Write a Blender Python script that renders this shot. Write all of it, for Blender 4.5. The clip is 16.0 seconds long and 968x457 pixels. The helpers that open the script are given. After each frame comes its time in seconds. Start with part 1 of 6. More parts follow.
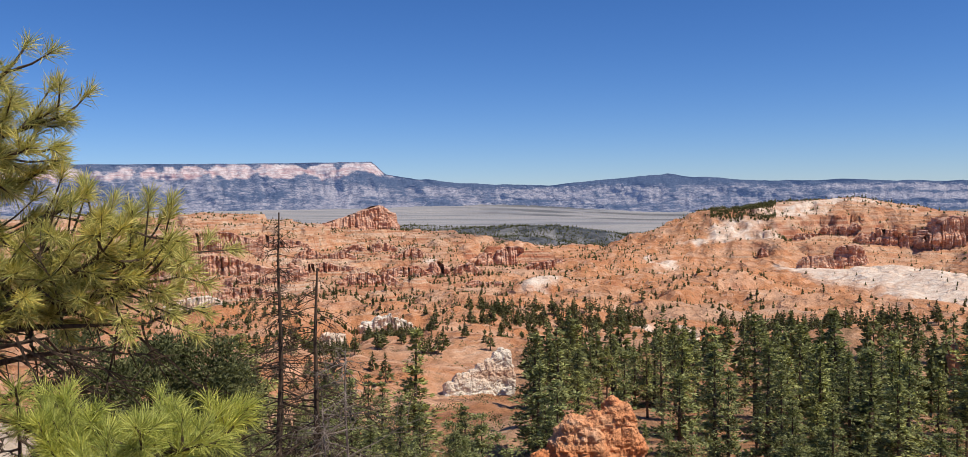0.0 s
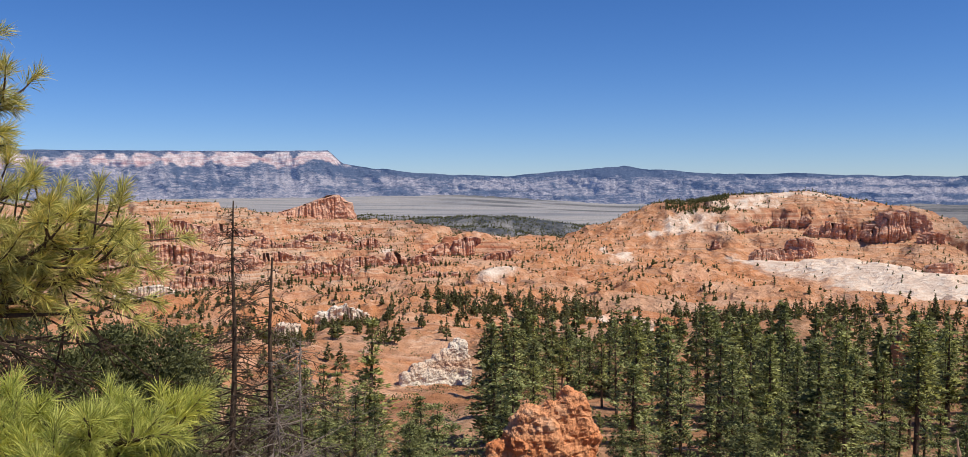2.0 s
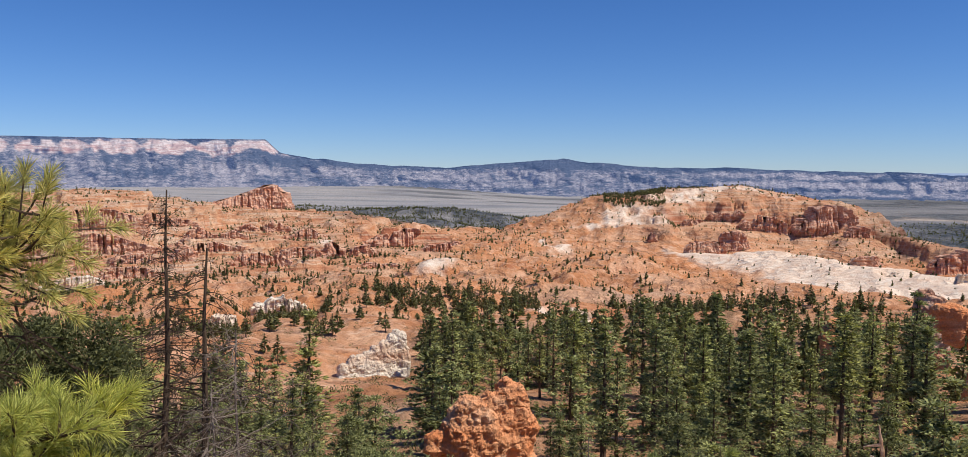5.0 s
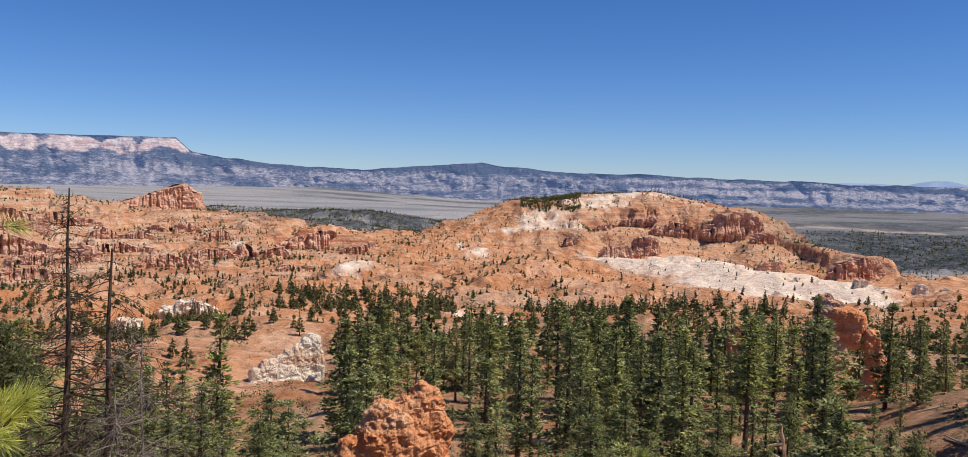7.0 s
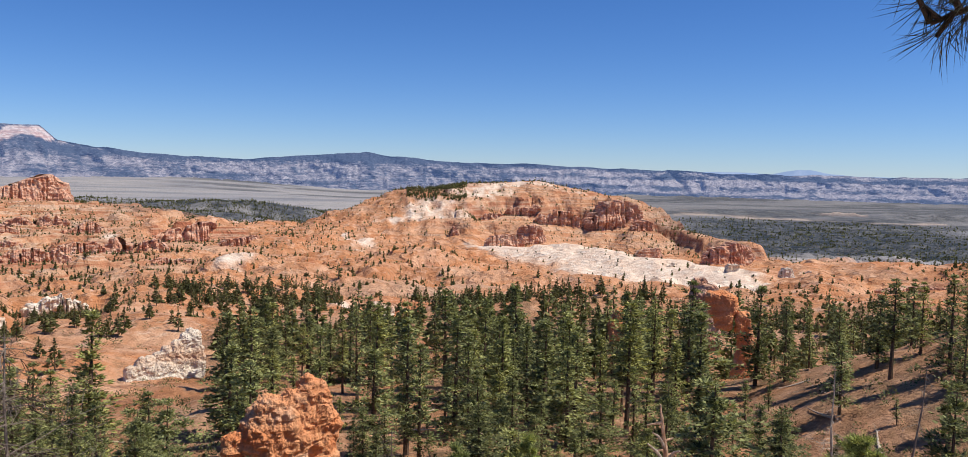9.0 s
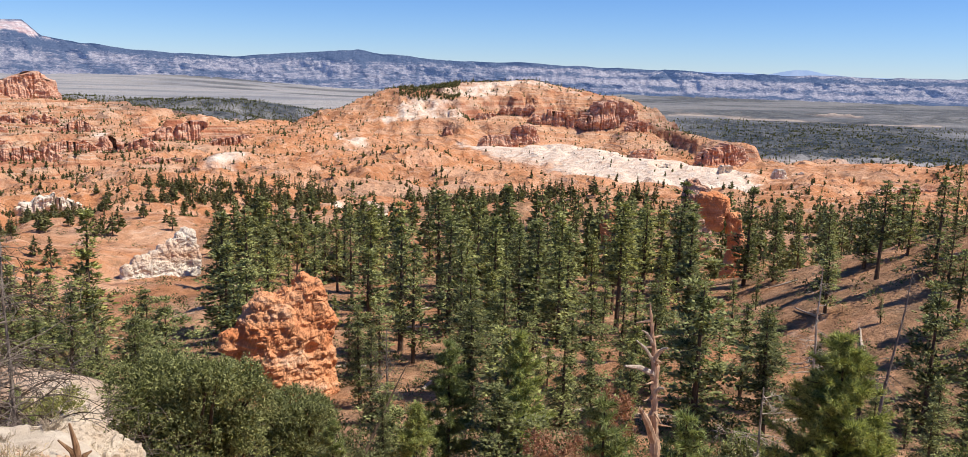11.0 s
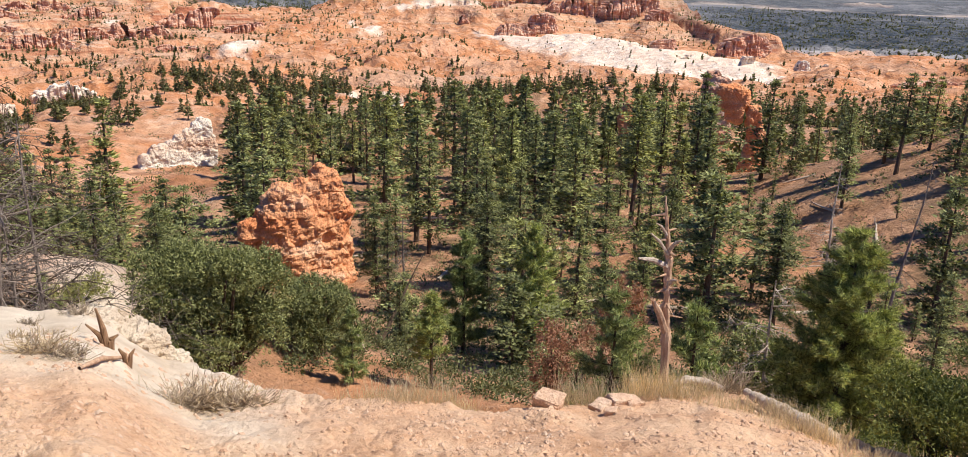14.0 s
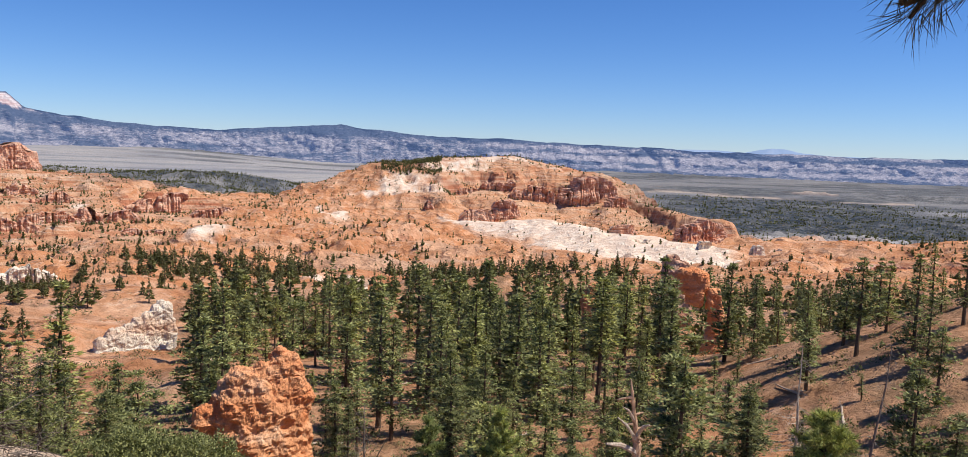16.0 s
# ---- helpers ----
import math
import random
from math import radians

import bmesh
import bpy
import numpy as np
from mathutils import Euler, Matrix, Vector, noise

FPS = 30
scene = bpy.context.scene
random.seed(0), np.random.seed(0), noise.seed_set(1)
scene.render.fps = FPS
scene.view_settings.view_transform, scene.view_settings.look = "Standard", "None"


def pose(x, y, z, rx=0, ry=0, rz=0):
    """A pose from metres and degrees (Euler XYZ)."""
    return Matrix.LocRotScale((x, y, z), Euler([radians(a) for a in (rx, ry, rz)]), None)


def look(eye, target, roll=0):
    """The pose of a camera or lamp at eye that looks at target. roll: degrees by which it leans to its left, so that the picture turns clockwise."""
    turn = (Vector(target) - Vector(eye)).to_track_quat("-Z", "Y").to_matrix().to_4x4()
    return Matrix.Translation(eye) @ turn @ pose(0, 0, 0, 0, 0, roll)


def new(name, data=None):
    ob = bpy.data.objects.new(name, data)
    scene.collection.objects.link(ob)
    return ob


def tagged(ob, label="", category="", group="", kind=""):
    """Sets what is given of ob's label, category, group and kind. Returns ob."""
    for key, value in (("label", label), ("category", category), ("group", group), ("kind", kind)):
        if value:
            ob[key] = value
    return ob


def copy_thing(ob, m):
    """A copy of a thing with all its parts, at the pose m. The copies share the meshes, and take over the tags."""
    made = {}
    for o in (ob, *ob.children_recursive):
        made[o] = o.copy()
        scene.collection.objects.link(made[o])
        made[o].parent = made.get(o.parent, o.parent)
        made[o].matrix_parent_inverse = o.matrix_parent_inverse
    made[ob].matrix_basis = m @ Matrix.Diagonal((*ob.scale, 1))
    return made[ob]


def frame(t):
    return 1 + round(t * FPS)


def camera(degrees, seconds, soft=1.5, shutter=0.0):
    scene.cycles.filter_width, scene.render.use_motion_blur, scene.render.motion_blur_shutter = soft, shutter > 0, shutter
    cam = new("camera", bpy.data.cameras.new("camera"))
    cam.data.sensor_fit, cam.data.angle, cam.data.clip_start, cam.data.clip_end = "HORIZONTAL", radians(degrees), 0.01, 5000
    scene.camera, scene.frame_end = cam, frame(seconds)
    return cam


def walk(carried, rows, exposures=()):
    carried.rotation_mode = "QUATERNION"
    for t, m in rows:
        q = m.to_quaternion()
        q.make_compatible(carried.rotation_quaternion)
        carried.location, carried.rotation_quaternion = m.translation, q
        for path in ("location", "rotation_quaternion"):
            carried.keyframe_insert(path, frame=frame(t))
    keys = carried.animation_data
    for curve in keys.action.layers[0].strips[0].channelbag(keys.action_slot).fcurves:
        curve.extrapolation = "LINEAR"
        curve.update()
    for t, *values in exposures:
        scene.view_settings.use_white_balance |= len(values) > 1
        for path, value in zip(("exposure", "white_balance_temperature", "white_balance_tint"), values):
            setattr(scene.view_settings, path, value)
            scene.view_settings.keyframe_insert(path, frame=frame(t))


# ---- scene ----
# ---------------------------------------------------------------- camera
EYE_Z = 1.6
# seconds, heading, tilt and lean in degrees: a hand-held pan from one spot on the rim
PAN = [
    (0.0, -12.41, -2.40, -0.96),
    (0.5, -12.01, -2.59, -0.77),
    (1.0, -11.16, -2.73, -0.59),
    (1.5, -10.36, -2.91, -0.46),
    (2.0, -9.56, -3.07, -0.36),
    (2.5, -8.88, -3.31, -0.41),
    (3.0, -7.84, -3.46, -0.26),
    (3.5, -6.97, -3.60, -0.19),
    (4.0, -6.40, -3.67, -0.06),
    (6.3, -3.46, -3.49, 0.74),
    (6.5, -2.86, -3.46, 0.84),
    (7.0, -0.00, -3.35, 1.18),
    (7.5, 3.23, -3.16, 1.26),
    (8.0, 5.53, -3.17, 1.24),
    (8.5, 6.82, -3.23, 1.17),
    (8.7, 7.32, -3.37, 1.17),
    (10.8, 8.20, -10.05, 1.38),
    (11.0, 8.20, -10.55, 1.38),
    (11.5, 8.21, -12.18, 1.44),
    (12.0, 8.15, -14.06, 1.45),
    (12.5, 8.04, -15.37, 1.66),
    (13.0, 7.87, -17.61, 1.69),
    (13.5, 7.55, -18.01, 1.67),
    (14.0, 7.31, -17.79, 1.60),
    (14.5, 7.37, -13.90, 1.63),
    (15.0, 8.01, -8.69, 1.93),
    (15.5, 8.27, -6.93, 1.88),
    (16.0, 9.36, -5.55, 1.93),
]


def aim(heading, tilt, lean):
    h, e = radians(heading), radians(tilt)
    way = Vector((math.sin(h) * math.cos(e), math.cos(h) * math.cos(e), math.sin(e)))
    eye = Vector((0, 0, EYE_Z))
    return look(eye, eye + way * 10, lean)


cam = camera(58.92, 16.0, soft=0.5)
walk(cam, [(t, aim(h, e, l)) for t, h, e, l in PAN],
     [(0, 0.04), (7.5, 0.02), (8.7, 0.1), (10.8, 0.32), (13.5, 0.50), (14.5, 0.42), (16, 0.25)])

# ---------------------------------------------------------------- light
SUN_AZ, SUN_EL = 104.0, 56.0
world = bpy.data.worlds.new("sky")
scene.world = world
world.use_nodes = True
wn = world.node_tree
sky = wn.nodes.new("ShaderNodeTexSky")
sky.sky_type = "NISHITA"
sky.sun_disc = False
sky.sun_elevation = radians(SUN_EL)
sky.sun_rotation = radians(SUN_AZ)
sky.altitude = 2400
sky.air_density, sky.dust_density, sky.ozone_density = 1.0, 0.0, 1.2
tone = wn.nodes.new("ShaderNodeMix")
tone.data_type, tone.blend_type = "RGBA", "MULTIPLY"
tone.inputs[0].default_value = 1.0
tone.inputs[7].default_value = (0.65, 0.80, 1.14, 1)
wn.links.new(sky.outputs[0], tone.inputs[6])
clear = wn.nodes.new("ShaderNodeHueSaturation")
clear.inputs["Saturation"].default_value = 1.12
wn.links.new(tone.outputs[2], clear.inputs["Color"])
wn.links.new(clear.outputs[0], wn.nodes["Background"].inputs[0])
wn.nodes["Background"].inputs[1].default_value = 0.088

sun_data = bpy.data.lights.new("sun", "SUN")
sun_data.energy, sun_data.angle, sun_data.color = 5.0, radians(0.5), (1.0, 0.94, 0.83)
sun = new("sun", sun_data)
sun.rotation_euler = Vector((math.sin(radians(SUN_AZ)) * math.cos(radians(SUN_EL)), math.cos(radians(SUN_AZ)) * math.cos(radians(SUN_EL)),
                             math.sin(radians(SUN_EL)))).to_track_quat("Z", "Y").to_euler()
scene.view_settings.exposure = 0.0


# ---------------------------------------------------------------- materials
def material(name, rough=0.9, spec=0.2):
    m = bpy.data.materials.new(name)
    m.use_nodes = True
    b = m.node_tree.nodes["Principled BSDF"]
    b.inputs["Roughness"].default_value = rough
    b.inputs["Specular IOR Level"].default_value = spec
    return m, m.node_tree, b


def node(nt, kind, **values):
    n = nt.nodes.new(kind)
    for k, v in values.items():
        setattr(n, k, v)
    return n


def coords(nt, obj=False):
    return nt.nodes.new("ShaderNodeTexCoord").outputs["Object"] if obj else nt.nodes.new("ShaderNodeNewGeometry").outputs["Position"]


def noise_tex(nt, vec, scale, detail=5, rough=0.55, stretch=None, distortion=0.0):
    if stretch:
        mp = nt.nodes.new("ShaderNodeMapping")
        mp.inputs["Scale"].default_value = stretch
        nt.links.new(vec, mp.inputs["Vector"])
        vec = mp.outputs[0]
    n = nt.nodes.new("ShaderNodeTexNoise")
    n.inputs["Scale"].default_value = scale
    n.inputs["Detail"].default_value = detail
    n.inputs["Roughness"].default_value = rough
    n.inputs["Distortion"].default_value = distortion
    nt.links.new(vec, n.inputs["Vector"])
    return n.outputs["Fac"]


def ramp(nt, fac, stops, mode="LINEAR"):
    r = nt.nodes.new("ShaderNodeValToRGB")
    r.color_ramp.interpolation = mode
    els = r.color_ramp.elements
    while len(els) < len(stops):
        els.new(0.5)
    for e, (p, c) in zip(els, stops):
        e.position, e.color = p, ((*c, 1) if len(c) == 3 else c)
    nt.links.new(fac, r.inputs[0])
    return r.outputs[0]


def mix(nt, fac, a, b, blend="MIX"):
    n = nt.nodes.new("ShaderNodeMix")
    n.data_type, n.blend_type, n.clamp_factor = "RGBA", blend, True
    for sock, v in ((n.inputs[0], fac), (n.inputs[6], a), (n.inputs[7], b)):
        if isinstance(v, (int, float)):
            sock.default_value = v
        elif isinstance(v, tuple):
            sock.default_value = (*v, 1)
        else:
            nt.links.new(v, sock)
    return n.outputs[2]


def maths(nt, op, a, b=0.0, clamp=False):
    n = nt.nodes.new("ShaderNodeMath")
    n.operation, n.use_clamp = op, clamp
    for sock, v in ((n.inputs[0], a), (n.inputs[1], b)):
        if isinstance(v, (int, float)):
            sock.default_value = v
        else:
            nt.links.new(v, sock)
    return n.outputs[0]


def bump(nt, bsdf, height, strength, distance):
    n = nt.nodes.new("ShaderNodeBump")
    n.inputs["Strength"].default_value = strength
    n.inputs["Distance"].default_value = distance
    nt.links.new(height, n.inputs["Height"])
    nt.links.new(n.outputs[0], bsdf.inputs["Normal"])


def colour(nt, bsdf, c):
    nt.links.new(c, bsdf.inputs["Base Color"])


ORANGE = (0.62, 0.28, 0.13)
DEEP = (0.48, 0.185, 0.085)
CREAM = (0.58, 0.42, 0.30)
PINK = (0.60, 0.34, 0.20)


def make_ground_material():
    """Bare badland soil whose kind (white, grey, wooded, pale, near dirt) comes from the sheet's own zone attributes."""
    m, nt, b = material("badland_soil", 0.95, 0.08)
    p = coords(nt)
    za = node(nt, "ShaderNodeVertexColor", layer_name="zone")
    zb = node(nt, "ShaderNodeVertexColor", layer_name="zone2")
    sa, sb = nt.nodes.new("ShaderNodeSeparateColor"), nt.nodes.new("ShaderNodeSeparateColor")
    nt.links.new(za.outputs[0], sa.inputs[0])
    nt.links.new(zb.outputs[0], sb.inputs[0])
    big = noise_tex(nt, p, 0.012, 6, 0.6)
    strata = noise_tex(nt, p, 1.0, 4, 0.6, stretch=(0.006, 0.006, 0.11))
    mid = noise_tex(nt, p, 0.12, 5, 0.65)
    fine = noise_tex(nt, p, 1.7, 4, 0.7)
    c = ramp(nt, strata, [(0.30, DEEP), (0.42, ORANGE), (0.50, (0.62, 0.31, 0.155)), (0.57, PINK), (0.66, CREAM)])
    c = mix(nt, ramp(nt, big, [(0.38, (0, 0, 0)), (0.62, (0.7, 0.7, 0.7))]), c, (0.60, 0.265, 0.12))
    wash = noise_tex(nt, p, 0.035, 8, 0.72, distortion=1.2)
    c = mix(nt, ramp(nt, wash, [(0.47, (0, 0, 0)), (0.62, (0.9, 0.9, 0.9))]), c, (0.82, 0.52, 0.34))
    c = mix(nt, ramp(nt, noise_tex(nt, p, 0.09, 8, 0.75, distortion=2.0), [(0.55, (0, 0, 0)), (0.68, (0.8, 0.8, 0.8))]), c, (0.88, 0.69, 0.53))
    c = mix(nt, ramp(nt, mid, [(0.3, (0.4, 0.4, 0.4)), (0.7, (0, 0, 0))]), c, (0.46, 0.19, 0.09))
    pk = ramp(nt, noise_tex(nt, p, 0.03, 7, 0.7, stretch=(1, 1, 3)), [(0.34, (0.44, 0.18, 0.095)), (0.44, (0.56, 0.28, 0.155)), (0.56, (0.62, 0.37, 0.225)), (0.68, (0.70, 0.52, 0.38))])
    beds = noise_tex(nt, p, 1.0, 4, 0.65, stretch=(0.012, 0.012, 0.16), distortion=0.8)
    pk = mix(nt, ramp(nt, beds, [(0.52, (0, 0, 0)), (0.58, (0.8, 0.8, 0.8)), (0.66, (0.1, 0.1, 0.1))]), pk, (0.70, 0.54, 0.41))
    pk = mix(nt, ramp(nt, beds, [(0.36, (0.8, 0.8, 0.8)), (0.43, (0, 0, 0))]), pk, (0.40, 0.15, 0.08))
    c = mix(nt, maths(nt, "MULTIPLY", zb.outputs[1], 0.95), c, pk)
    # white limestone talus
    wf = ramp(nt, maths(nt, "ADD", sa.outputs[0], maths(nt, "MULTIPLY", maths(nt, "SUBTRACT", mid, 0.5), 0.7)), [(0.22, (0, 0, 0)), (0.85, (0.95, 0.95, 0.95))])
    c = mix(nt, wf, c, ramp(nt, mid, [(0.3, (0.76, 0.54, 0.40)), (0.5, (0.88, 0.72, 0.58)), (0.65, (0.92, 0.82, 0.70))]))
    # red cliff rock
    red = ramp(nt, noise_tex(nt, p, 1.0, 3, 0.6, stretch=(0.01, 0.01, 0.22)), [(0.3, (0.36, 0.12, 0.065)), (0.48, (0.50, 0.21, 0.12)), (0.6, (0.62, 0.40, 0.27)), (0.7, (0.42, 0.15, 0.085))])
    c = mix(nt, sb.outputs[0], c, red)
    c = mix(nt, 1.0, c, (0.86, 0.83, 0.82), "MULTIPLY")
    # grey plain with sage patches, its greys tinted blue to imitate distant haze
    plain = ramp(nt, noise_tex(nt, p, 0.0035, 7, 0.6, stretch=(0.6, 2.2, 1)), [(0.32, (0.21, 0.215, 0.24)), (0.43, (0.29, 0.285, 0.30)), (0.6, (0.37, 0.35, 0.34)), (0.72, (0.23, 0.235, 0.26))])
    c = mix(nt, sa.outputs[2], c, plain)
    # dark zone: woods, and a painted haze-blue over the far right plain
    c = mix(nt, maths(nt, "MULTIPLY", za.outputs[1], ramp(nt, noise_tex(nt, p, 0.03, 6, 0.75), [(0.42, (1, 1, 1)), (0.64, (0.62, 0.62, 0.62))])), c, (0.028, 0.040, 0.054))
    scrub = maths(nt, "MULTIPLY", ramp(nt, noise_tex(nt, p, 0.23, 6, 0.8), [(0.555, (0, 0, 0)), (0.61, (0.8, 0.8, 0.8))]), ramp(nt, noise_tex(nt, p, 0.018, 4, 0.6), [(0.38, (0.15, 0.15, 0.15)), (0.58, (1, 1, 1))]))
    scrub = maths(nt, "MULTIPLY", scrub, maths(nt, "SUBTRACT", 1.0, maths(nt, "ADD", sb.outputs[1], sa.outputs[0]), True))
    c = mix(nt, scrub, c, (0.19, 0.13, 0.07))
    # litter and shrubs under woods
    wood = ramp(nt, noise_tex(nt, p, 0.35, 5, 0.7), [(0.32, (0.085, 0.065, 0.038)), (0.46, (0.20, 0.125, 0.072)), (0.57, (0.42, 0.235, 0.135)), (0.70, (0.60, 0.39, 0.255))])
    c = mix(nt, maths(nt, "MULTIPLY", sa.outputs[1], ramp(nt, noise_tex(nt, p, 0.05, 5, 0.7), [(0.3, (0.35, 0.35, 0.35)), (0.6, (1, 1, 1))])), c, wood)
    # pale dirt of the near spur, with pebbles
    dirt = ramp(nt, noise_tex(nt, p, 0.9, 6, 0.65), [(0.3, (0.52, 0.30, 0.17)), (0.45, (0.68, 0.42, 0.26)), (0.6, (0.74, 0.50, 0.325)), (0.74, (0.80, 0.60, 0.43))])
    peb = ramp(nt, noise_tex(nt, p, 14.0, 5, 0.75), [(0.36, (0.70, 0.60, 0.52)), (0.5, (1, 1, 1))])
    dirt = mix(nt, 0.55, dirt, peb, "MULTIPLY")
    c = mix(nt, sb.outputs[1], c, dirt)
    c = mix(nt, sb.outputs[2], c, ramp(nt, noise_tex(nt, p, 1.2, 5, 0.6), [(0.3, (0.58, 0.44, 0.31)), (0.5, (0.70, 0.57, 0.43)), (0.7, (0.80, 0.69, 0.55))]))
    c = mix(nt, 0.35, c, ramp(nt, fine, [(0.3, (0.62, 0.6, 0.58)), (0.6, (1, 1, 1))]), "MULTIPLY")
    colour(nt, b, c)
    rid = node(nt, "ShaderNodeTexNoise", noise_type="RIDGED_MULTIFRACTAL")
    for k, v in (("Scale", 0.035), ("Detail", 7), ("Roughness", 0.6), ("Lacunarity", 2.1), ("Offset", 0.9), ("Gain", 1.6)):
        rid.inputs[k].default_value = v
    nt.links.new(p, rid.inputs["Vector"])
    bare = maths(nt, "SUBTRACT", 1.0, maths(nt, "ADD", maths(nt, "MULTIPLY", maths(nt, "ADD", sa.outputs[1], maths(nt, "MULTIPLY", sa.outputs[0], 0.3)), 1.4), sb.outputs[1]), True)
    gul = maths(nt, "MULTIPLY", maths(nt, "MULTIPLY", rid.outputs["Fac"], 2.2), bare)
    h = maths(nt, "ADD", maths(nt, "MULTIPLY", maths(nt, "MULTIPLY", noise_tex(nt, p, 0.20, 8, 0.68), 1.9), maths(nt, "SUBTRACT", 1.0, sb.outputs[1])), maths(nt, "ADD", maths(nt, "MULTIPLY", noise_tex(nt, p, 5.0, 6, 0.8), 0.06), maths(nt, "MULTIPLY", noise_tex(nt, p, 26.0, 5, 0.75), 0.03)))
    bump(nt, b, maths(nt, "ADD", h, gul), 1.0, 1.0)
    return m


def make_rock_material(name, stops, strata=0.5, rough=0.92, cracks=0.25, scale=1.0):
    """Weathered layered rock: stops colour its beds, pits and cracks are relief."""
    m, nt, b = material(name, rough, 0.12)
    p = coords(nt)
    bed = noise_tex(nt, p, scale, 5, 0.65, stretch=(0.12 * strata, 0.12 * strata, strata), distortion=0.6)
    patch = noise_tex(nt, p, 0.35 * scale, 6, 0.65)
    c = ramp(nt, maths(nt, "ADD", maths(nt, "MULTIPLY", bed, 0.6), maths(nt, "MULTIPLY", patch, 0.4)), stops)
    fine = noise_tex(nt, p, 4.0 * scale, 5, 0.7)
    c = mix(nt, 0.45, c, ramp(nt, fine, [(0.32, (0.55, 0.5, 0.48)), (0.6, (1, 1, 1))]), "MULTIPLY")
    colour(nt, b, c)
    vor = node(nt, "ShaderNodeTexVoronoi", feature="DISTANCE_TO_EDGE")
    vor.inputs["Scale"].default_value = 0.8 * scale
    nt.links.new(p, vor.inputs["Vector"])
    h = maths(nt, "ADD", maths(nt, "MULTIPLY", ramp(nt, vor.outputs["Distance"], [(0.0, (0, 0, 0)), (0.12, (1, 1, 1))]), cracks / scale),
              maths(nt, "MULTIPLY", noise_tex(nt, p, 1.4 * scale, 7, 0.7), 1.0 / scale))
    bump(nt, b, h, 0.8, 0.6)
    return m


def make_leaf_material(name, dark, light, vary=0.35, rough=0.7):
    """Foliage that varies clump by clump and tree by tree."""
    m, nt, b = material(name, rough, 0.25)
    geo = nt.nodes.new("ShaderNodeNewGeometry")
    info = nt.nodes.new("ShaderNodeObjectInfo")
    c = ramp(nt, geo.outputs["Random Per Island"], [(0.0, dark), (1.0, light)])
    t = ramp(nt, info.outputs["Random"], [(0.0, (1 - vary, 1 - vary, 1 - vary)), (0.6, (1, 1, 1)), (1.0, (1.12, 1.06, 0.88))])
    c = mix(nt, 1.0, c, t, "MULTIPLY")
    colour(nt, b, c)
    thin = nt.nodes.new("ShaderNodeBsdfTranslucent")
    nt.links.new(mix(nt, 1.0, c, (1.18, 1.2, 0.75), "MULTIPLY"), thin.inputs["Color"])
    both = nt.nodes.new("ShaderNodeMixShader")
    both.inputs[0].default_value = 0.27
    nt.links.new(b.outputs[0], both.inputs[1])
    nt.links.new(thin.outputs[0], both.inputs[2])
    nt.links.new(both.outputs[0], nt.nodes["Material Output"].inputs["Surface"])
    return m


def make_bark_material(name, dark, light):
    m, nt, b = material(name, 0.95, 0.1)
    p = coords(nt, True)
    n = noise_tex(nt, p, 5.0, 7, 0.75, stretch=(4, 4, 0.5), distortion=0.6)
    colour(nt, b, ramp(nt, n, [(0.35, dark), (0.65, light)]))
    bump(nt, b, n, 0.7, 0.03)
    return m


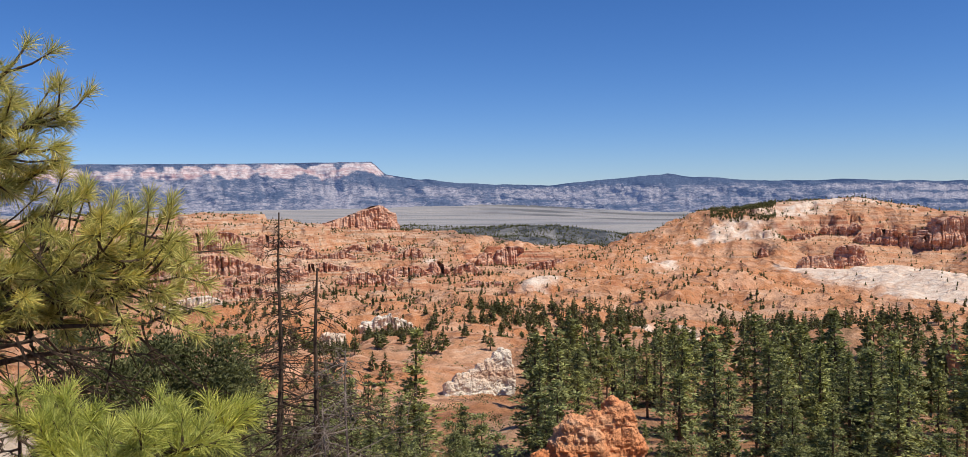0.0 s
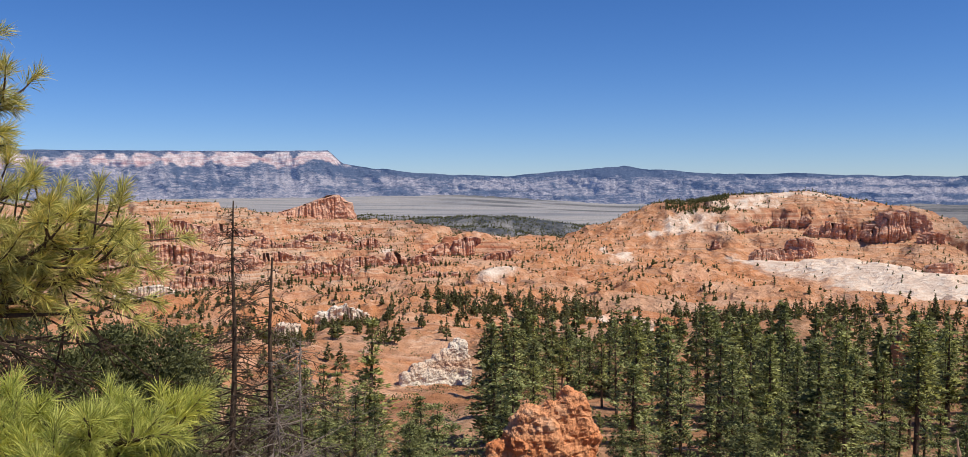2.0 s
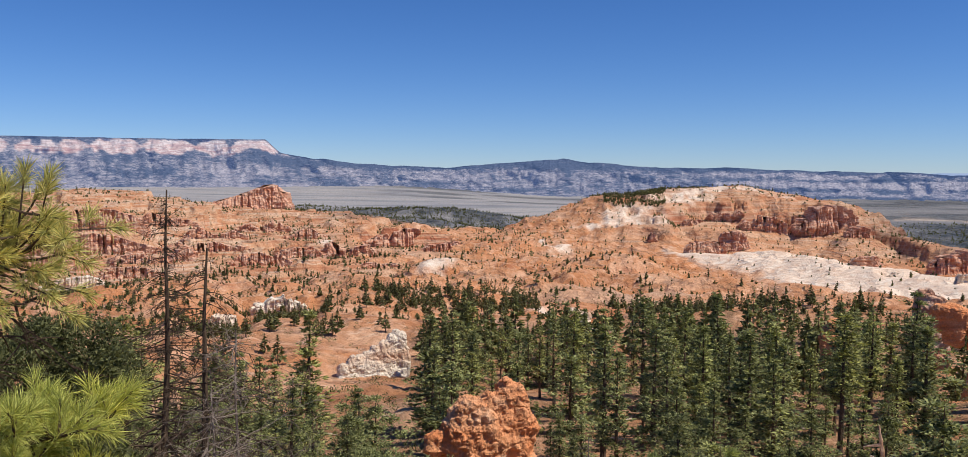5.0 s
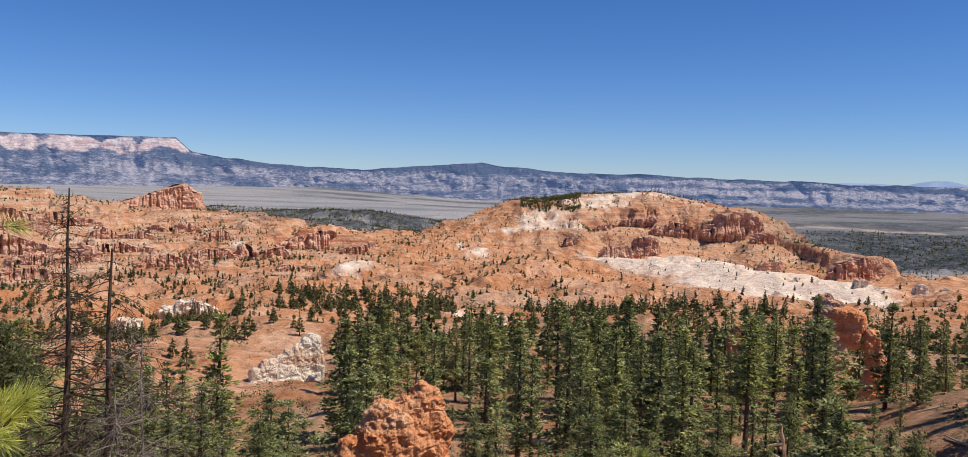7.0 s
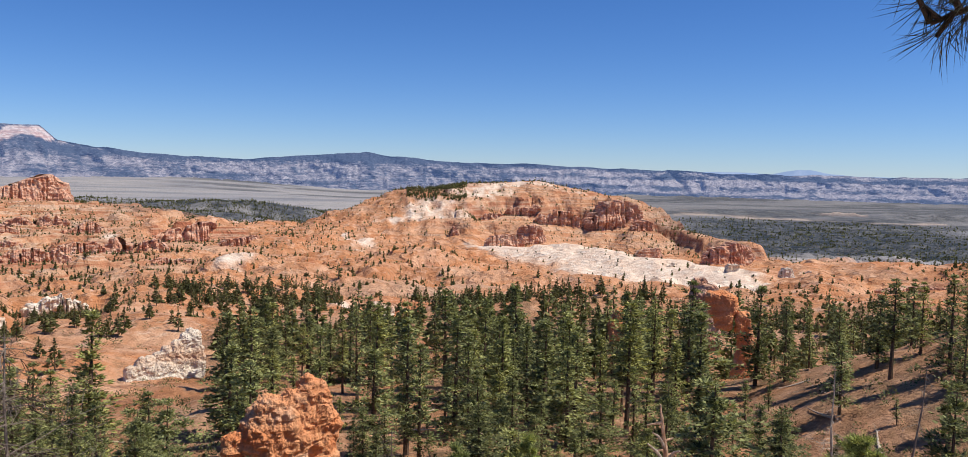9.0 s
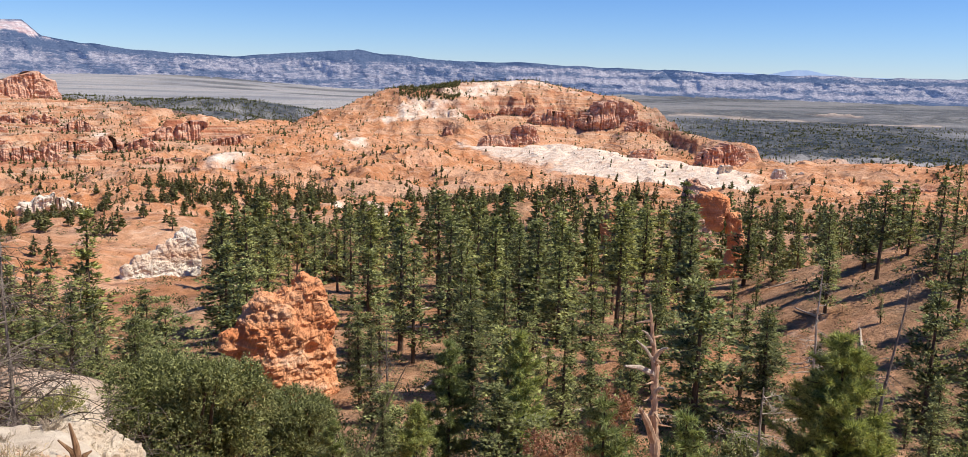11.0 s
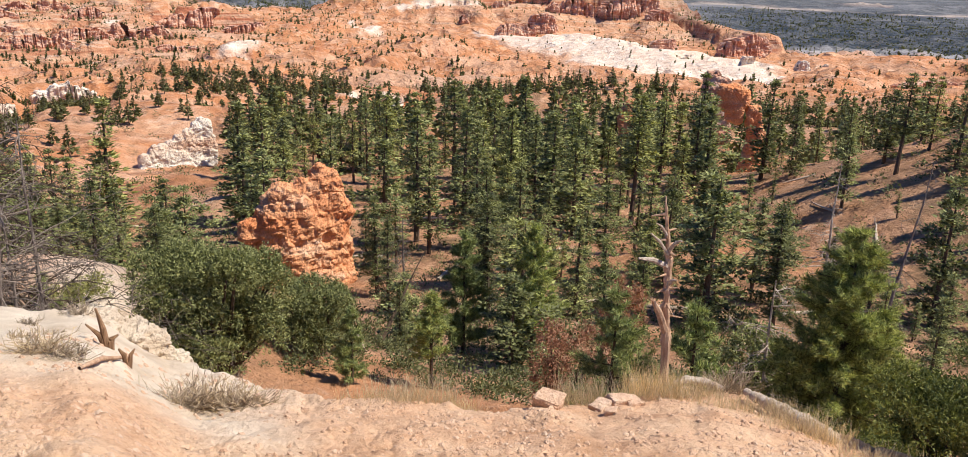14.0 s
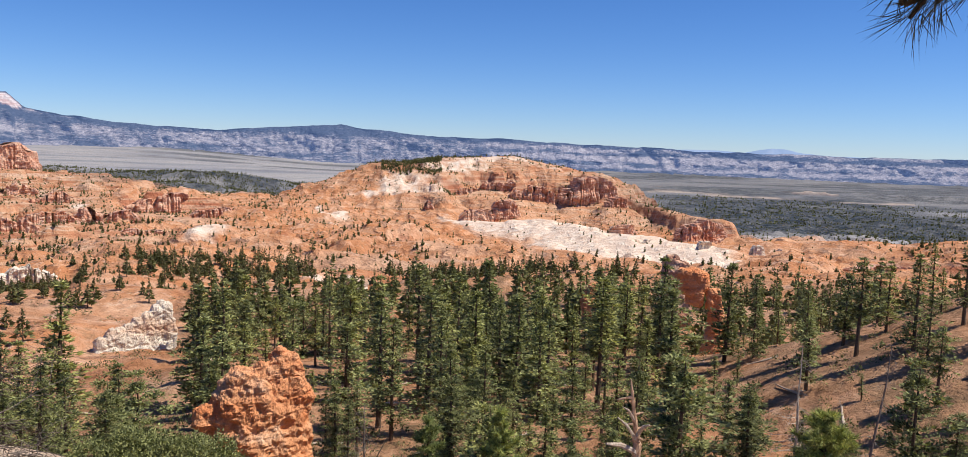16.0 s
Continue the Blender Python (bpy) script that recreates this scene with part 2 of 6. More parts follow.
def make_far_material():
    """Distant ranges: wooded slopes, grey badlands, pink and white cliffs. The haze of kilometres of air is put in as
    bluish woods and a blue emission.
    """
    m, nt, b = material("far_range_painted_haze", 1.0, 0.0)
    p = coords(nt)
    za = node(nt, "ShaderNodeVertexColor", layer_name="zone")
    s = nt.nodes.new("ShaderNodeSeparateColor")
    nt.links.new(za.outputs[0], s.inputs[0])
    n1 = maths(nt, "ADD", maths(nt, "MULTIPLY", noise_tex(nt, p, 0.009, 7, 0.7, stretch=(1, 1, 6.5), distortion=0.9), 0.5), maths(nt, "MULTIPLY", noise_tex(nt, p, 0.035, 6, 0.7, stretch=(1, 1, 4.2), distortion=1.0), 0.5))
    n2 = noise_tex(nt, p, 0.06, 6, 0.75, stretch=(1, 1, 2.0))
    # wood colours tinted blue to carry part of the haze
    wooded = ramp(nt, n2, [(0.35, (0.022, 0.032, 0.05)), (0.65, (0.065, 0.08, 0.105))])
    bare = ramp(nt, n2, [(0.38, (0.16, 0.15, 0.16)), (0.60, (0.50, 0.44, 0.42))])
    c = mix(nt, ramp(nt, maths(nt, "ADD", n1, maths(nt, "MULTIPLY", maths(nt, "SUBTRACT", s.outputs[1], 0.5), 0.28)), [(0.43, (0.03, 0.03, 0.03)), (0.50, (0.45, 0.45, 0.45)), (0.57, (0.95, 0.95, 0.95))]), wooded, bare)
    cliff = ramp(nt, noise_tex(nt, p, 1.0, 4, 0.6, stretch=(0.01, 0.01, 0.09)), [(0.32, (0.44, 0.23, 0.17)), (0.46, (0.58, 0.38, 0.30)), (0.54, (0.72, 0.62, 0.55)), (0.62, (0.55, 0.36, 0.29))])
    cliff = mix(nt, 0.55, cliff, ramp(nt, noise_tex(nt, p, 1.0, 3, 0.7, stretch=(0.06, 0.06, 0.012)), [(0.38, (0.5, 0.42, 0.40)), (0.55, (1, 1, 1))]), "MULTIPLY")
    cliff = mix(nt, maths(nt, "MULTIPLY", s.outputs[2], 0.22), cliff, (0.80, 0.74, 0.68))
    c = mix(nt, s.outputs[0], c, cliff)
    colour(nt, b, c)
    # blue emission imitates light scattered by the air; the rock itself doesn't glow
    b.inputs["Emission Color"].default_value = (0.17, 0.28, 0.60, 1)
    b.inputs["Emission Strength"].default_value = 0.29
    bump(nt, b, maths(nt, "MULTIPLY", noise_tex(nt, p, 0.02, 8, 0.72, stretch=(1, 1, 0.6)), 60.0), 0.8, 1.0)
    return m


M_GROUND = make_ground_material()
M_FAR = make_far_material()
M_ORANGE = make_rock_material("orange_hoodoo_rock", [(0.3, (0.54, 0.17, 0.065)), (0.44, (0.72, 0.275, 0.115)), (0.55, (0.77, 0.37, 0.185)), (0.66, (0.82, 0.58, 0.41))], 0.35, scale=1.0)
M_RED = make_rock_material("red_cliff_rock", [(0.32, (0.44, 0.165, 0.095)), (0.42, (0.60, 0.275, 0.165)), (0.49, (0.72, 0.49, 0.36)), (0.54, (0.56, 0.25, 0.155)), (0.61, (0.68, 0.40, 0.27)), (0.70, (0.78, 0.62, 0.50))], 1.5, scale=0.16)
M_WHITE = make_rock_material("white_limestone", [(0.34, (0.58, 0.34, 0.22)), (0.42, (0.72, 0.52, 0.38)), (0.50, (0.80, 0.68, 0.55)), (0.66, (0.84, 0.77, 0.66))], 0.4, scale=0.5, cracks=0.25)
M_NEEDLE = make_leaf_material("conifer_needles", (0.05, 0.06, 0.023), (0.46, 0.475, 0.19), 0.42)
M_NEEDLE_FAR = make_leaf_material("far_conifer_needles", (0.05, 0.06, 0.026), (0.27, 0.285, 0.125))
M_SHRUB = make_leaf_material("far_shrub_leaves", (0.045, 0.052, 0.027), (0.17, 0.175, 0.08))
M_BARK = make_bark_material("conifer_bark", (0.06, 0.04, 0.028), (0.19, 0.13, 0.09))
M_PINE_NEAR = make_leaf_material("yellow_green_pine_needles", (0.26, 0.31, 0.06), (0.72, 0.71, 0.21), 0.1)
M_PINE_LIMB = make_leaf_material("olive_pine_needles", (0.28, 0.30, 0.08), (0.78, 0.69, 0.26), 0.1)
M_PINE_DARK = make_leaf_material("green_pine_needles", (0.065, 0.095, 0.032), (0.52, 0.57, 0.22), 0.2)
M_JUNIPER = make_leaf_material("juniper_leaves", (0.05, 0.062, 0.024), (0.42, 0.43, 0.17), 0.2)
M_EVERGREEN = make_leaf_material("dark_evergreen_leaves", (0.04, 0.05, 0.02), (0.20, 0.205, 0.08), 0.1)
M_UNDER = make_leaf_material("undergrowth_leaves", (0.045, 0.052, 0.022), (0.24, 0.245, 0.11), 0.2)
M_MANZANITA = make_leaf_material("mahogany_leaves", (0.04, 0.06, 0.018), (0.20, 0.21, 0.06), 0.15)
M_STRAW = make_leaf_material("dry_grass", (0.56, 0.43, 0.28), (0.88, 0.74, 0.54), 0.15)
M_BRUSH = make_leaf_material("dry_brush", (0.28, 0.20, 0.14), (0.62, 0.50, 0.36), 0.15)
M_RUST = make_leaf_material("dead_needles", (0.20, 0.09, 0.055), (0.46, 0.24, 0.15), 0.15)
M_SAGE = make_leaf_material("rabbitbrush_leaves", (0.14, 0.15, 0.05), (0.36, 0.34, 0.12), 0.15)
M_STONE = make_rock_material("pale_stone", [(0.3, (0.50, 0.30, 0.185)), (0.5, (0.65, 0.43, 0.29)), (0.7, (0.74, 0.56, 0.42))], 1.0, scale=6.0, cracks=0.03)
M_SPUR = make_rock_material("cream_ledge_rock", [(0.3, (0.56, 0.42, 0.29)), (0.5, (0.68, 0.55, 0.41)), (0.7, (0.76, 0.66, 0.51))], 1.0, scale=3.0, cracks=0.05)
M_STUMP = make_bark_material("brown_stump_wood", (0.10, 0.055, 0.03), (0.36, 0.21, 0.12))
# darkened needle colour that imitates a bough seen against the light
M_BOUGH = make_leaf_material("shade_coloured_pine_needles", (0.02, 0.022, 0.012), (0.10, 0.085, 0.045), 0.1)
M_LIMB = make_bark_material("dark_limb_bark", (0.035, 0.025, 0.018), (0.13, 0.09, 0.06))
M_GREYWOOD = make_bark_material("weathered_grey_wood", (0.30, 0.22, 0.16), (0.62, 0.52, 0.42))
M_SNAGWOOD = make_bark_material("orange_brown_snag_wood", (0.30, 0.17, 0.10), (0.66, 0.45, 0.30))
M_DEAD = make_bark_material("dead_wood", (0.10, 0.075, 0.06), (0.30, 0.245, 0.20))


# ---------------------------------------------------------------- land form
def lattice(ix, iy, seed):
    h = (ix * 374761393 + iy * 668265263 + seed * 974634777) & 0xFFFFFFFF
    h = ((h ^ (h >> 13)) * 1274126177) & 0xFFFFFFFF
    return ((h ^ (h >> 16)) & 0xFFFF) / 65535.0


def vnoise(x, y, seed=0):
    x, y = np.asarray(x, float), np.asarray(y, float)
    fx, fy = np.floor(x), np.floor(y)
    ix, iy = fx.astype(np.int64), fy.astype(np.int64)
    u, v = x - fx, y - fy
    u, v = u * u * u * (u * (u * 6 - 15) + 10), v * v * v * (v * (v * 6 - 15) + 10)
    a, b = lattice(ix, iy, seed), lattice(ix + 1, iy, seed)
    c, d = lattice(ix, iy + 1, seed), lattice(ix + 1, iy + 1, seed)
    return a + (b - a) * u + (c - a) * v + (a - b - c + d) * u * v


def fbm(x, y, octaves=4, seed=0, gain=0.5):
    t, amp, tot = 0.0, 1.0, 0.0
    for k in range(octaves):
        t = t + amp * (vnoise(x, y, seed + k) * 2 - 1)
        tot += amp
        x, y, amp = x * 2.03 + 17.1, y * 2.03 - 9.7, amp * gain
    return t / tot


def billow(x, y, octaves=4, seed=0, gain=0.5):
    """Rounded humps parted by sharp gullies, 0 in a gully and 1 on a crown."""
    t, amp, tot = 0.0, 1.0, 0.0
    for k in range(octaves):
        t = t + amp * np.sqrt(np.abs(vnoise(x, y, seed + k) * 2 - 1) + 1e-6)
        tot += amp
        x, y, amp = x * 2.07 + 5.3, y * 2.07 + 11.9, amp * gain
    return t / tot


LIFT = 0.43


def place(az, r, el):
    """A point at a bearing, a ground range and an angle above the eye's level."""
    a = radians(az)
    return r * math.sin(a), r * math.cos(a), EYE_Z + r * math.tan(radians(el + LIFT))


def smooth(e0, e1, x):
    t = np.clip((x - e0) / (e1 - e0), 0, 1)
    return t * t * (3 - 2 * t)


def along(X, Y, spine):
    """Distance to a line of (bearing, range, angle) points, and the line's height at the nearest point."""
    pts = [place(*p) for p in spine]
    best, height = np.full(X.shape, 1e9), np.zeros(X.shape)
    for (x0, y0, z0), (x1, y1, z1) in zip(pts, pts[1:]):
        dx, dy = x1 - x0, y1 - y0
        t = np.clip(((X - x0) * dx + (Y - y0) * dy) / (dx * dx + dy * dy), 0, 1)
        d = np.hypot(X - x0 - t * dx, Y - y0 - t * dy)
        near = d < best
        best = np.where(near, d, best)
        height = np.where(near, z0 + t * (z1 - z0), height)
    return best, height


def drop(d, prof):
    return np.interp(d, [p[0] for p in prof], [p[1] for p in prof])


BASE_R = [0, 20, 35, 60, 100, 150, 220, 300, 450, 650, 900, 1200, 1600, 2200, 2700, 3600, 4500, 4900]
BASE_D = [5, 12.3, 17.7, 24.5, 32, 37.4, 40.9, 46.5, 65, 85, 104, 114, 128, 133, 127, 98, 62, 42]
EDGE_AZ = [-180, -80, -40, -24, -18, -14.6, -9.4, -5, 7, 13, 18, 22, 26.5, 33, 40, 80, 180]
EDGE_EL = [-14, -17, -19, -20.5, -22.0, -25.5, -27.3, -29.2, -29.5, -28.6, -28.4, -26.4, -26.9, -27.9, -28.3, -20, -14]
EDGE_R = [16, 15, 14, 13, 12.5, 12, 10, 8.6, 8.3, 8.6, 9.2, 10.4, 10, 9.5, 9.5, 14, 16]

MESA = [(4.3, 1450, -1.75), (6.2, 1450, -1.40), (8, 1455, -1.25), (11.2, 1455, -1.10), (13.2, 1450, -1.50), (15.7, 1425, -2.0)]
MESA_FLANK = [(-9.5, 1080, -5.9), (-3.9, 1250, -4.6), (-0.2, 1340, -3.7), (2, 1400, -2.85), (4.0, 1430, -2.1)]
MESA_TAIL = [(18.6, 1390, -3.5), (20.5, 1330, -4.0), (23, 1240, -4.55), (25.2, 1150, -4.75)]
SHIP = [(-27, 2090, -2.85), (-24, 2080, -2.75), (-20.4, 2080, -2.2)]
LEFT = [(-60, 1900, -1.0), (-44, 1900, -1.3), (-33, 1950, -1.7), (-28.6, 1900, -1.55), (-25.8, 1850, -2.0), (-22, 1880, -2.75), (-18, 1850, -2.9), (-13.5, 1650, -3.5), (-10.2, 1400, -3.85)]
WOODED = [(-19, 2480, -2.5), (-16, 2440, -2.62), (-13.5, 2400, -2.72), (-10, 2300, -2.68), (-7.5, 2250, -2.72), (-5, 2230, -3.05), (-2.6, 2200, -3.5), (1, 2200, -4.0)]
BENCH = [(17, 3100, -2.85), (21, 3000, -2.75), (26, 2950, -2.7), (30, 2900, -2.65), (40, 2900, -2.5)]
TALUS = [(6.5, 1150, -5.6), (9, 1110, -5.3), (13, 1060, -5.2), (16, 1000, -5.65), (20.5, 930, -6.05), (24.5, 860, -6.6)]
RIGHT = [(25.6, 960, -6.3), (29.6, 1000, -5.95), (34, 980, -5.6), (45, 900, -4.6), (70, 800, -3)]


# standing walls of rock: bearing, range, crown angle, height, length, width, heading of the length (90 is across the view)
WALLS = [(-31.0, 1250, -2.20, 42, 135, 24, 60), (-30.4, 1120, -3.85, 34, 130, 22, 62), (-35.5, 1150, -3.65, 38, 70, 24, 56), (-23.6, 1130, -4.15, 28, 80, 20, 66), (-26.6, 1000, -5.05, 18, 70, 14, 64),
         (-31.2, 640, -6.65, 13, 44, 8, 60), (-14.5, 1120, -4.75, 26, 52, 26, 72), (-10.7, 1330, -4.05, 34, 112, 30, 66), (9.0, 1150, -4.55, 22, 56, 22, 84), (10.7, 1200, -3.85, 32, 42, 24, 92),
         (18.6, 1010, -5.25, 14, 34, 14, 88), (23.6, 1060, -4.75, 30, 70, 24, 80), (16.3, 1330, -2.14, 52, 92, 40, 76), (13.3, 1325, -2.75, 34, 74, 30, 96), (36.0, 860, -6.7, 15, 120, 16, 92),
         (-19.0, 330, -8.15, 10, 22, 7, 70), (-22.6, 290, -9.3, 8, 9, 6, 90), (-12.9, 150, -11.15, 8.5, 13.0, 3.6, 66), (1.1, 300, -9.4, 7, 13, 7, 90), (23.9, 880, -6.1, 12, 15, 10, 90), (27.2, 880, -6.15, 11, 14, 9, 90), (20.4, 930, -6.15, 7, 24, 8, 80),
         (-20.0, 1500, -3.4, 22, 70, 18, 75), (-17.2, 1350, -4.0, 20, 60, 18, 70), (-26.0, 1500, -2.9, 24, 80, 20, 65), (-34.0, 1000, -5.0, 20, 70, 16, 58), (-20.3, 950, -5.6, 15, 52, 13, 70), (-28.2, 820, -6.1, 12, 50, 10, 62),
         (-8.0, 1180, -4.95, 16, 60, 16, 60), (-12.8, 900, -6.2, 10, 42, 10, 75), (-23.0, 1330, -3.7, 22, 70, 18, 70), (-17.5, 1050, -5.2, 14, 46, 14, 66),
         (10.4, 1345, -2.55, 24, 72, 24, 94), (12.0, 1318, -3.05, 22, 54, 20, 88), (18.0, 1300, -3.3, 22, 40, 20, 70), (8.2, 1320, -3.1, 18, 44, 18, 86)]


# rounded badland hills: bearing, range, crown angle, half length, half depth, turn from across the view, flank drop
HILLS = [(-2.6, 300, -9.95, 26, 17, 8, 9), (1.2, 305, -9.75, 16, 13, 0, 8), (10.6, 232, -9.0, 13, 12, 10, 9), (-3.0, 430, -8.35, 62, 26, -6, 15), (2.6, 420, -8.7, 34, 20, 8, 12), (-14.6, 262, -9.1, 32, 22, 12, 13),
         (-18.6, 190, -11.3, 17, 13, -12, 9), (-15.4, 168, -11.9, 15, 12, 10, 8), (-8.2, 770, -6.05, 62, 42, 14, 22), (-4.6, 690, -6.75, 70, 36, -10, 20), (-14.2, 640, -6.9, 52, 34, -16, 20), (-19.0, 560, -7.6, 50, 30, 12, 18),
         (0.4, 640, -6.75, 74, 34, 6, 18), (5.2, 620, -7.0, 60, 30, -8, 16), (9.6, 600, -7.1, 64, 30, 6, 15), (14.8, 590, -7.3, 62, 30, -8, 14), (19.0, 560, -7.6, 60, 30, 10, 14), (6.8, 470, -8.15, 52, 22, 0, 12),
         (13.4, 450, -8.5, 46, 22, 6, 12), (20.0, 420, -8.7, 44, 22, -10, 11), (-10.6, 430, -8.3, 36, 22, 12, 14), (-24.5, 460, -8.6, 40, 26, 14, 15), (-22.4, 700, -6.9, 54, 34, -10, 20), (-29.0, 560, -7.7, 50, 30, 10, 18),
         (-11.8, 860, -6.2, 60, 36, -14, 22), (-2.0, 900, -5.95, 70, 40, -12, 20), (-16.8, 880, -6.1, 56, 36, 12, 22), (-24.6, 900, -5.8, 60, 36, 10, 22), (-5.6, 1010, -5.5, 60, 40, 16, 22), (3.2, 930, -5.75, 70, 36, 6, 18),
         (28.0, 620, -7.6, 60, 30, 8, 16), (32.0, 720, -6.9, 70, 34, -10, 18), (36.5, 620, -7.4, 60, 32, 10, 18), (24.0, 640, -7.7, 54, 28, -12, 14), (-30.5, 840, -6.0, 56, 34, -12, 22), (-34.5, 700, -6.8, 56, 34, 10, 22)]


def raise_hill(X, Y, Z, az, r, el, half_l, half_d, turn, fall, seed):
    """Lifts one rounded hill out of the land, with rills that run down its flanks."""
    x0, y0, z0 = place(az, r, el)
    k = np.hypot(X - x0, Y - y0) < 2.0 * max(half_l, half_d)
    a = radians(turn - az)
    dx, dy = X[k] - x0, Y[k] - y0
    u, v = dx * math.cos(a) + dy * math.sin(a), -dx * math.sin(a) + dy * math.cos(a)
    bend = 0.3 * fbm(dx / half_l + seed, dy / half_l, 3, 700 + seed)
    q = np.hypot(u / half_l, v / half_d) * (1 + bend)
    # spurs and rills: sharper towards the foot
    spin = np.arctan2(v * half_l / half_d, u)
    rill = billow(u / (0.26 * half_d) + 0.25 * v / half_d + seed, spin * 2.2 + 0.12 * v / half_d, 3, 730 + seed, 0.55) - 0.6
    top = z0 + 0.0018 * r - fall * 1.4 * np.where(q < 1, 0.75 * q ** 1.7, 0.75 + 1.25 * (q - 1)) + rill * fall * 0.6 * np.clip(q, 0.1, 1)
    soft_k = 0.05 * fall
    Z[k] = soft_k * np.logaddexp(Z[k] / soft_k, top / soft_k)


def height(X, Y):
    """Height of the ground in metres."""
    X, Y = np.asarray(X, float), np.asarray(Y, float)
    r = np.hypot(X, Y)
    az = np.degrees(np.arctan2(X, Y))
    Z = EYE_Z - np.interp(r, BASE_R, BASE_D)
    Z = Z - 46 * smooth(-13, 1, az) * smooth(2900, 4200, r)
    # wooded hillsides on both hands
    for a, rr, up, sig in ((45, 112, 20, 26), (-22, 32, 4.8, 6.5), (-52, 52, 13, 14), (9, 205, 4.0, 22), (15, 120, 3.0, 20), (40, 330, 3, 60), (-34, 170, 4, 45), (-21, 300, 4, 40)):
        cx, cy = rr * math.sin(radians(a)), rr * math.cos(radians(a))
        Z = Z + up * np.exp(-((X - cx) ** 2 + (Y - cy) ** 2) / (2 * sig * sig))
    Z = Z + 4.5 * (billow(X / 62, Y / 62, 3, 161) - 0.55) * smooth(50, 85, r) * (1 - smooth(230, 300, r))
    # badland humps and gullies, growing with distance from the wood
    flat = smooth(1, 6, az) * (1 - smooth(25, 29, az)) * smooth(380, 470, r) * (1 - smooth(900, 1020, r))
    amt = (1 - 0.4 * flat) * smooth(180, 420, r) * (1 - smooth(2300, 2700, r)) * (1 - 0.75 * smooth(18, 26, az) * smooth(1150, 1400, r))
    wx, wy = X + 48 * fbm(X / 120, Y / 120, 3, 40), Y + 48 * fbm(X / 120, Y / 120, 3, 50)
    hump = billow(wx / 120, wy / 120, 6, 3, 0.6)
    Z = Z + amt * ((hump - 0.55) * (22 + r * 0.014) + 7 * fbm(X / 320, Y / 320, 3, 8))
    Z = Z + smooth(25, 60, r) * (1 - smooth(1800, 2400, r)) * (fbm(X / 40, Y / 40, 4, 21) * 1.6 + (billow(X / 24, Y / 24, 3, 31) - 0.5) * (1.0 + 5.5 * smooth(260, 500, r)) + (billow(wx / 66, wy / 66, 3, 35) - 0.5) * 18.0 * smooth(240, 420, r) * (1 - 0.35 * flat)) - 6.0 * flat
    # orange mounds below the amphitheatre
    Z = Z + smooth(-3, -9, az) * smooth(75, 120, r) * (1 - smooth(340, 460, r)) * (billow(wx / 52, wy / 52, 4, 95, 0.55) - 0.5) * 11
    warp = 26 * fbm(X / 90, Y / 90, 4, 60) + 10 * fbm(X / 22, Y / 22, 3, 65)
    small = 4 * fbm(X / 28, Y / 28, 3, 61)
    d, h = along(X, Y, LEFT)
    terr = h - drop(np.maximum(d + 2.2 * warp, 0), [(0, 0), (120, 10), (300, 30), (520, 52), (900, 72), (1500, 170)]) + (hump - 0.6) * 24 + small
    step = 17.0
    q = terr / step
    terr = np.where(az < -13, (np.floor(q) + smooth(0.25, 0.6, q - np.floor(q))) * step * 0.65 + terr * 0.35, terr)
    Z = np.maximum(Z, terr)
    d, h = along(X, Y, SHIP)
    Z = np.maximum(Z, h + small * 0.4 - drop(np.maximum(d + 0.4 * warp, 0), [(0, 0), (14, 1), (40, 20), (70, 46), (240, 90), (400, 200)]))
    d, h = along(X, Y, WOODED)
    Z = np.maximum(Z, h - drop(np.maximum(d + warp, 0), [(0, 0), (60, 6), (220, 40), (420, 120)]) + small)
    d, h = along(X, Y, MESA_FLANK)
    Z = np.maximum(Z, h + small + (hump - 0.6) * 10 - drop(np.maximum(d + warp, 0), [(0, 0), (50, 4), (150, 24), (300, 60), (420, 130)]))
    d, h = along(X, Y, MESA)
    gully = (billow(X / 40, Y / 40, 4, 77, 0.6) - 0.55) * 34
    dd = np.maximum(d + 0.8 * warp - 30 + gully, 0)
    prof_left = drop(np.maximum(dd + 0.6 * (billow(X / 18, Y / 60, 3, 81, 0.6) - 0.55) * 26, 0), [(0, 0), (40, 4), (110, 30), (190, 62), (300, 96), (420, 170)])
    flute = (billow(X / 16, Y / 60, 3, 79, 0.6) - 0.55) * 26
    prof_right = drop(np.maximum(dd + flute, 0), [(0, 0), (20, 4), (66, 24), (74, 34), (88, 40), (96, 62), (130, 72), (210, 84), (310, 106), (420, 180)])
    k = smooth(6.5, 9.5, az)
    Z = np.maximum(Z, h + small * 0.5 - (prof_left * (1 - k) + prof_right * k))
    d, h = along(X, Y, MESA_TAIL)
    Z = np.maximum(Z, h + small * 0.4 - drop(np.maximum(d + 0.5 * warp + 0.5 * gully, 0), [(0, 0), (12, 2), (22, 20), (70, 34), (150, 52), (300, 100)]))
    d, h = along(X, Y, RIGHT)
    Z = np.maximum(Z, h + small + (hump - 0.6) * 12 - drop(np.maximum(d + warp, 0), [(0, 0), (40, 3), (120, 22), (260, 42), (420, 110)]))
    d, h = along(X, Y, BENCH)
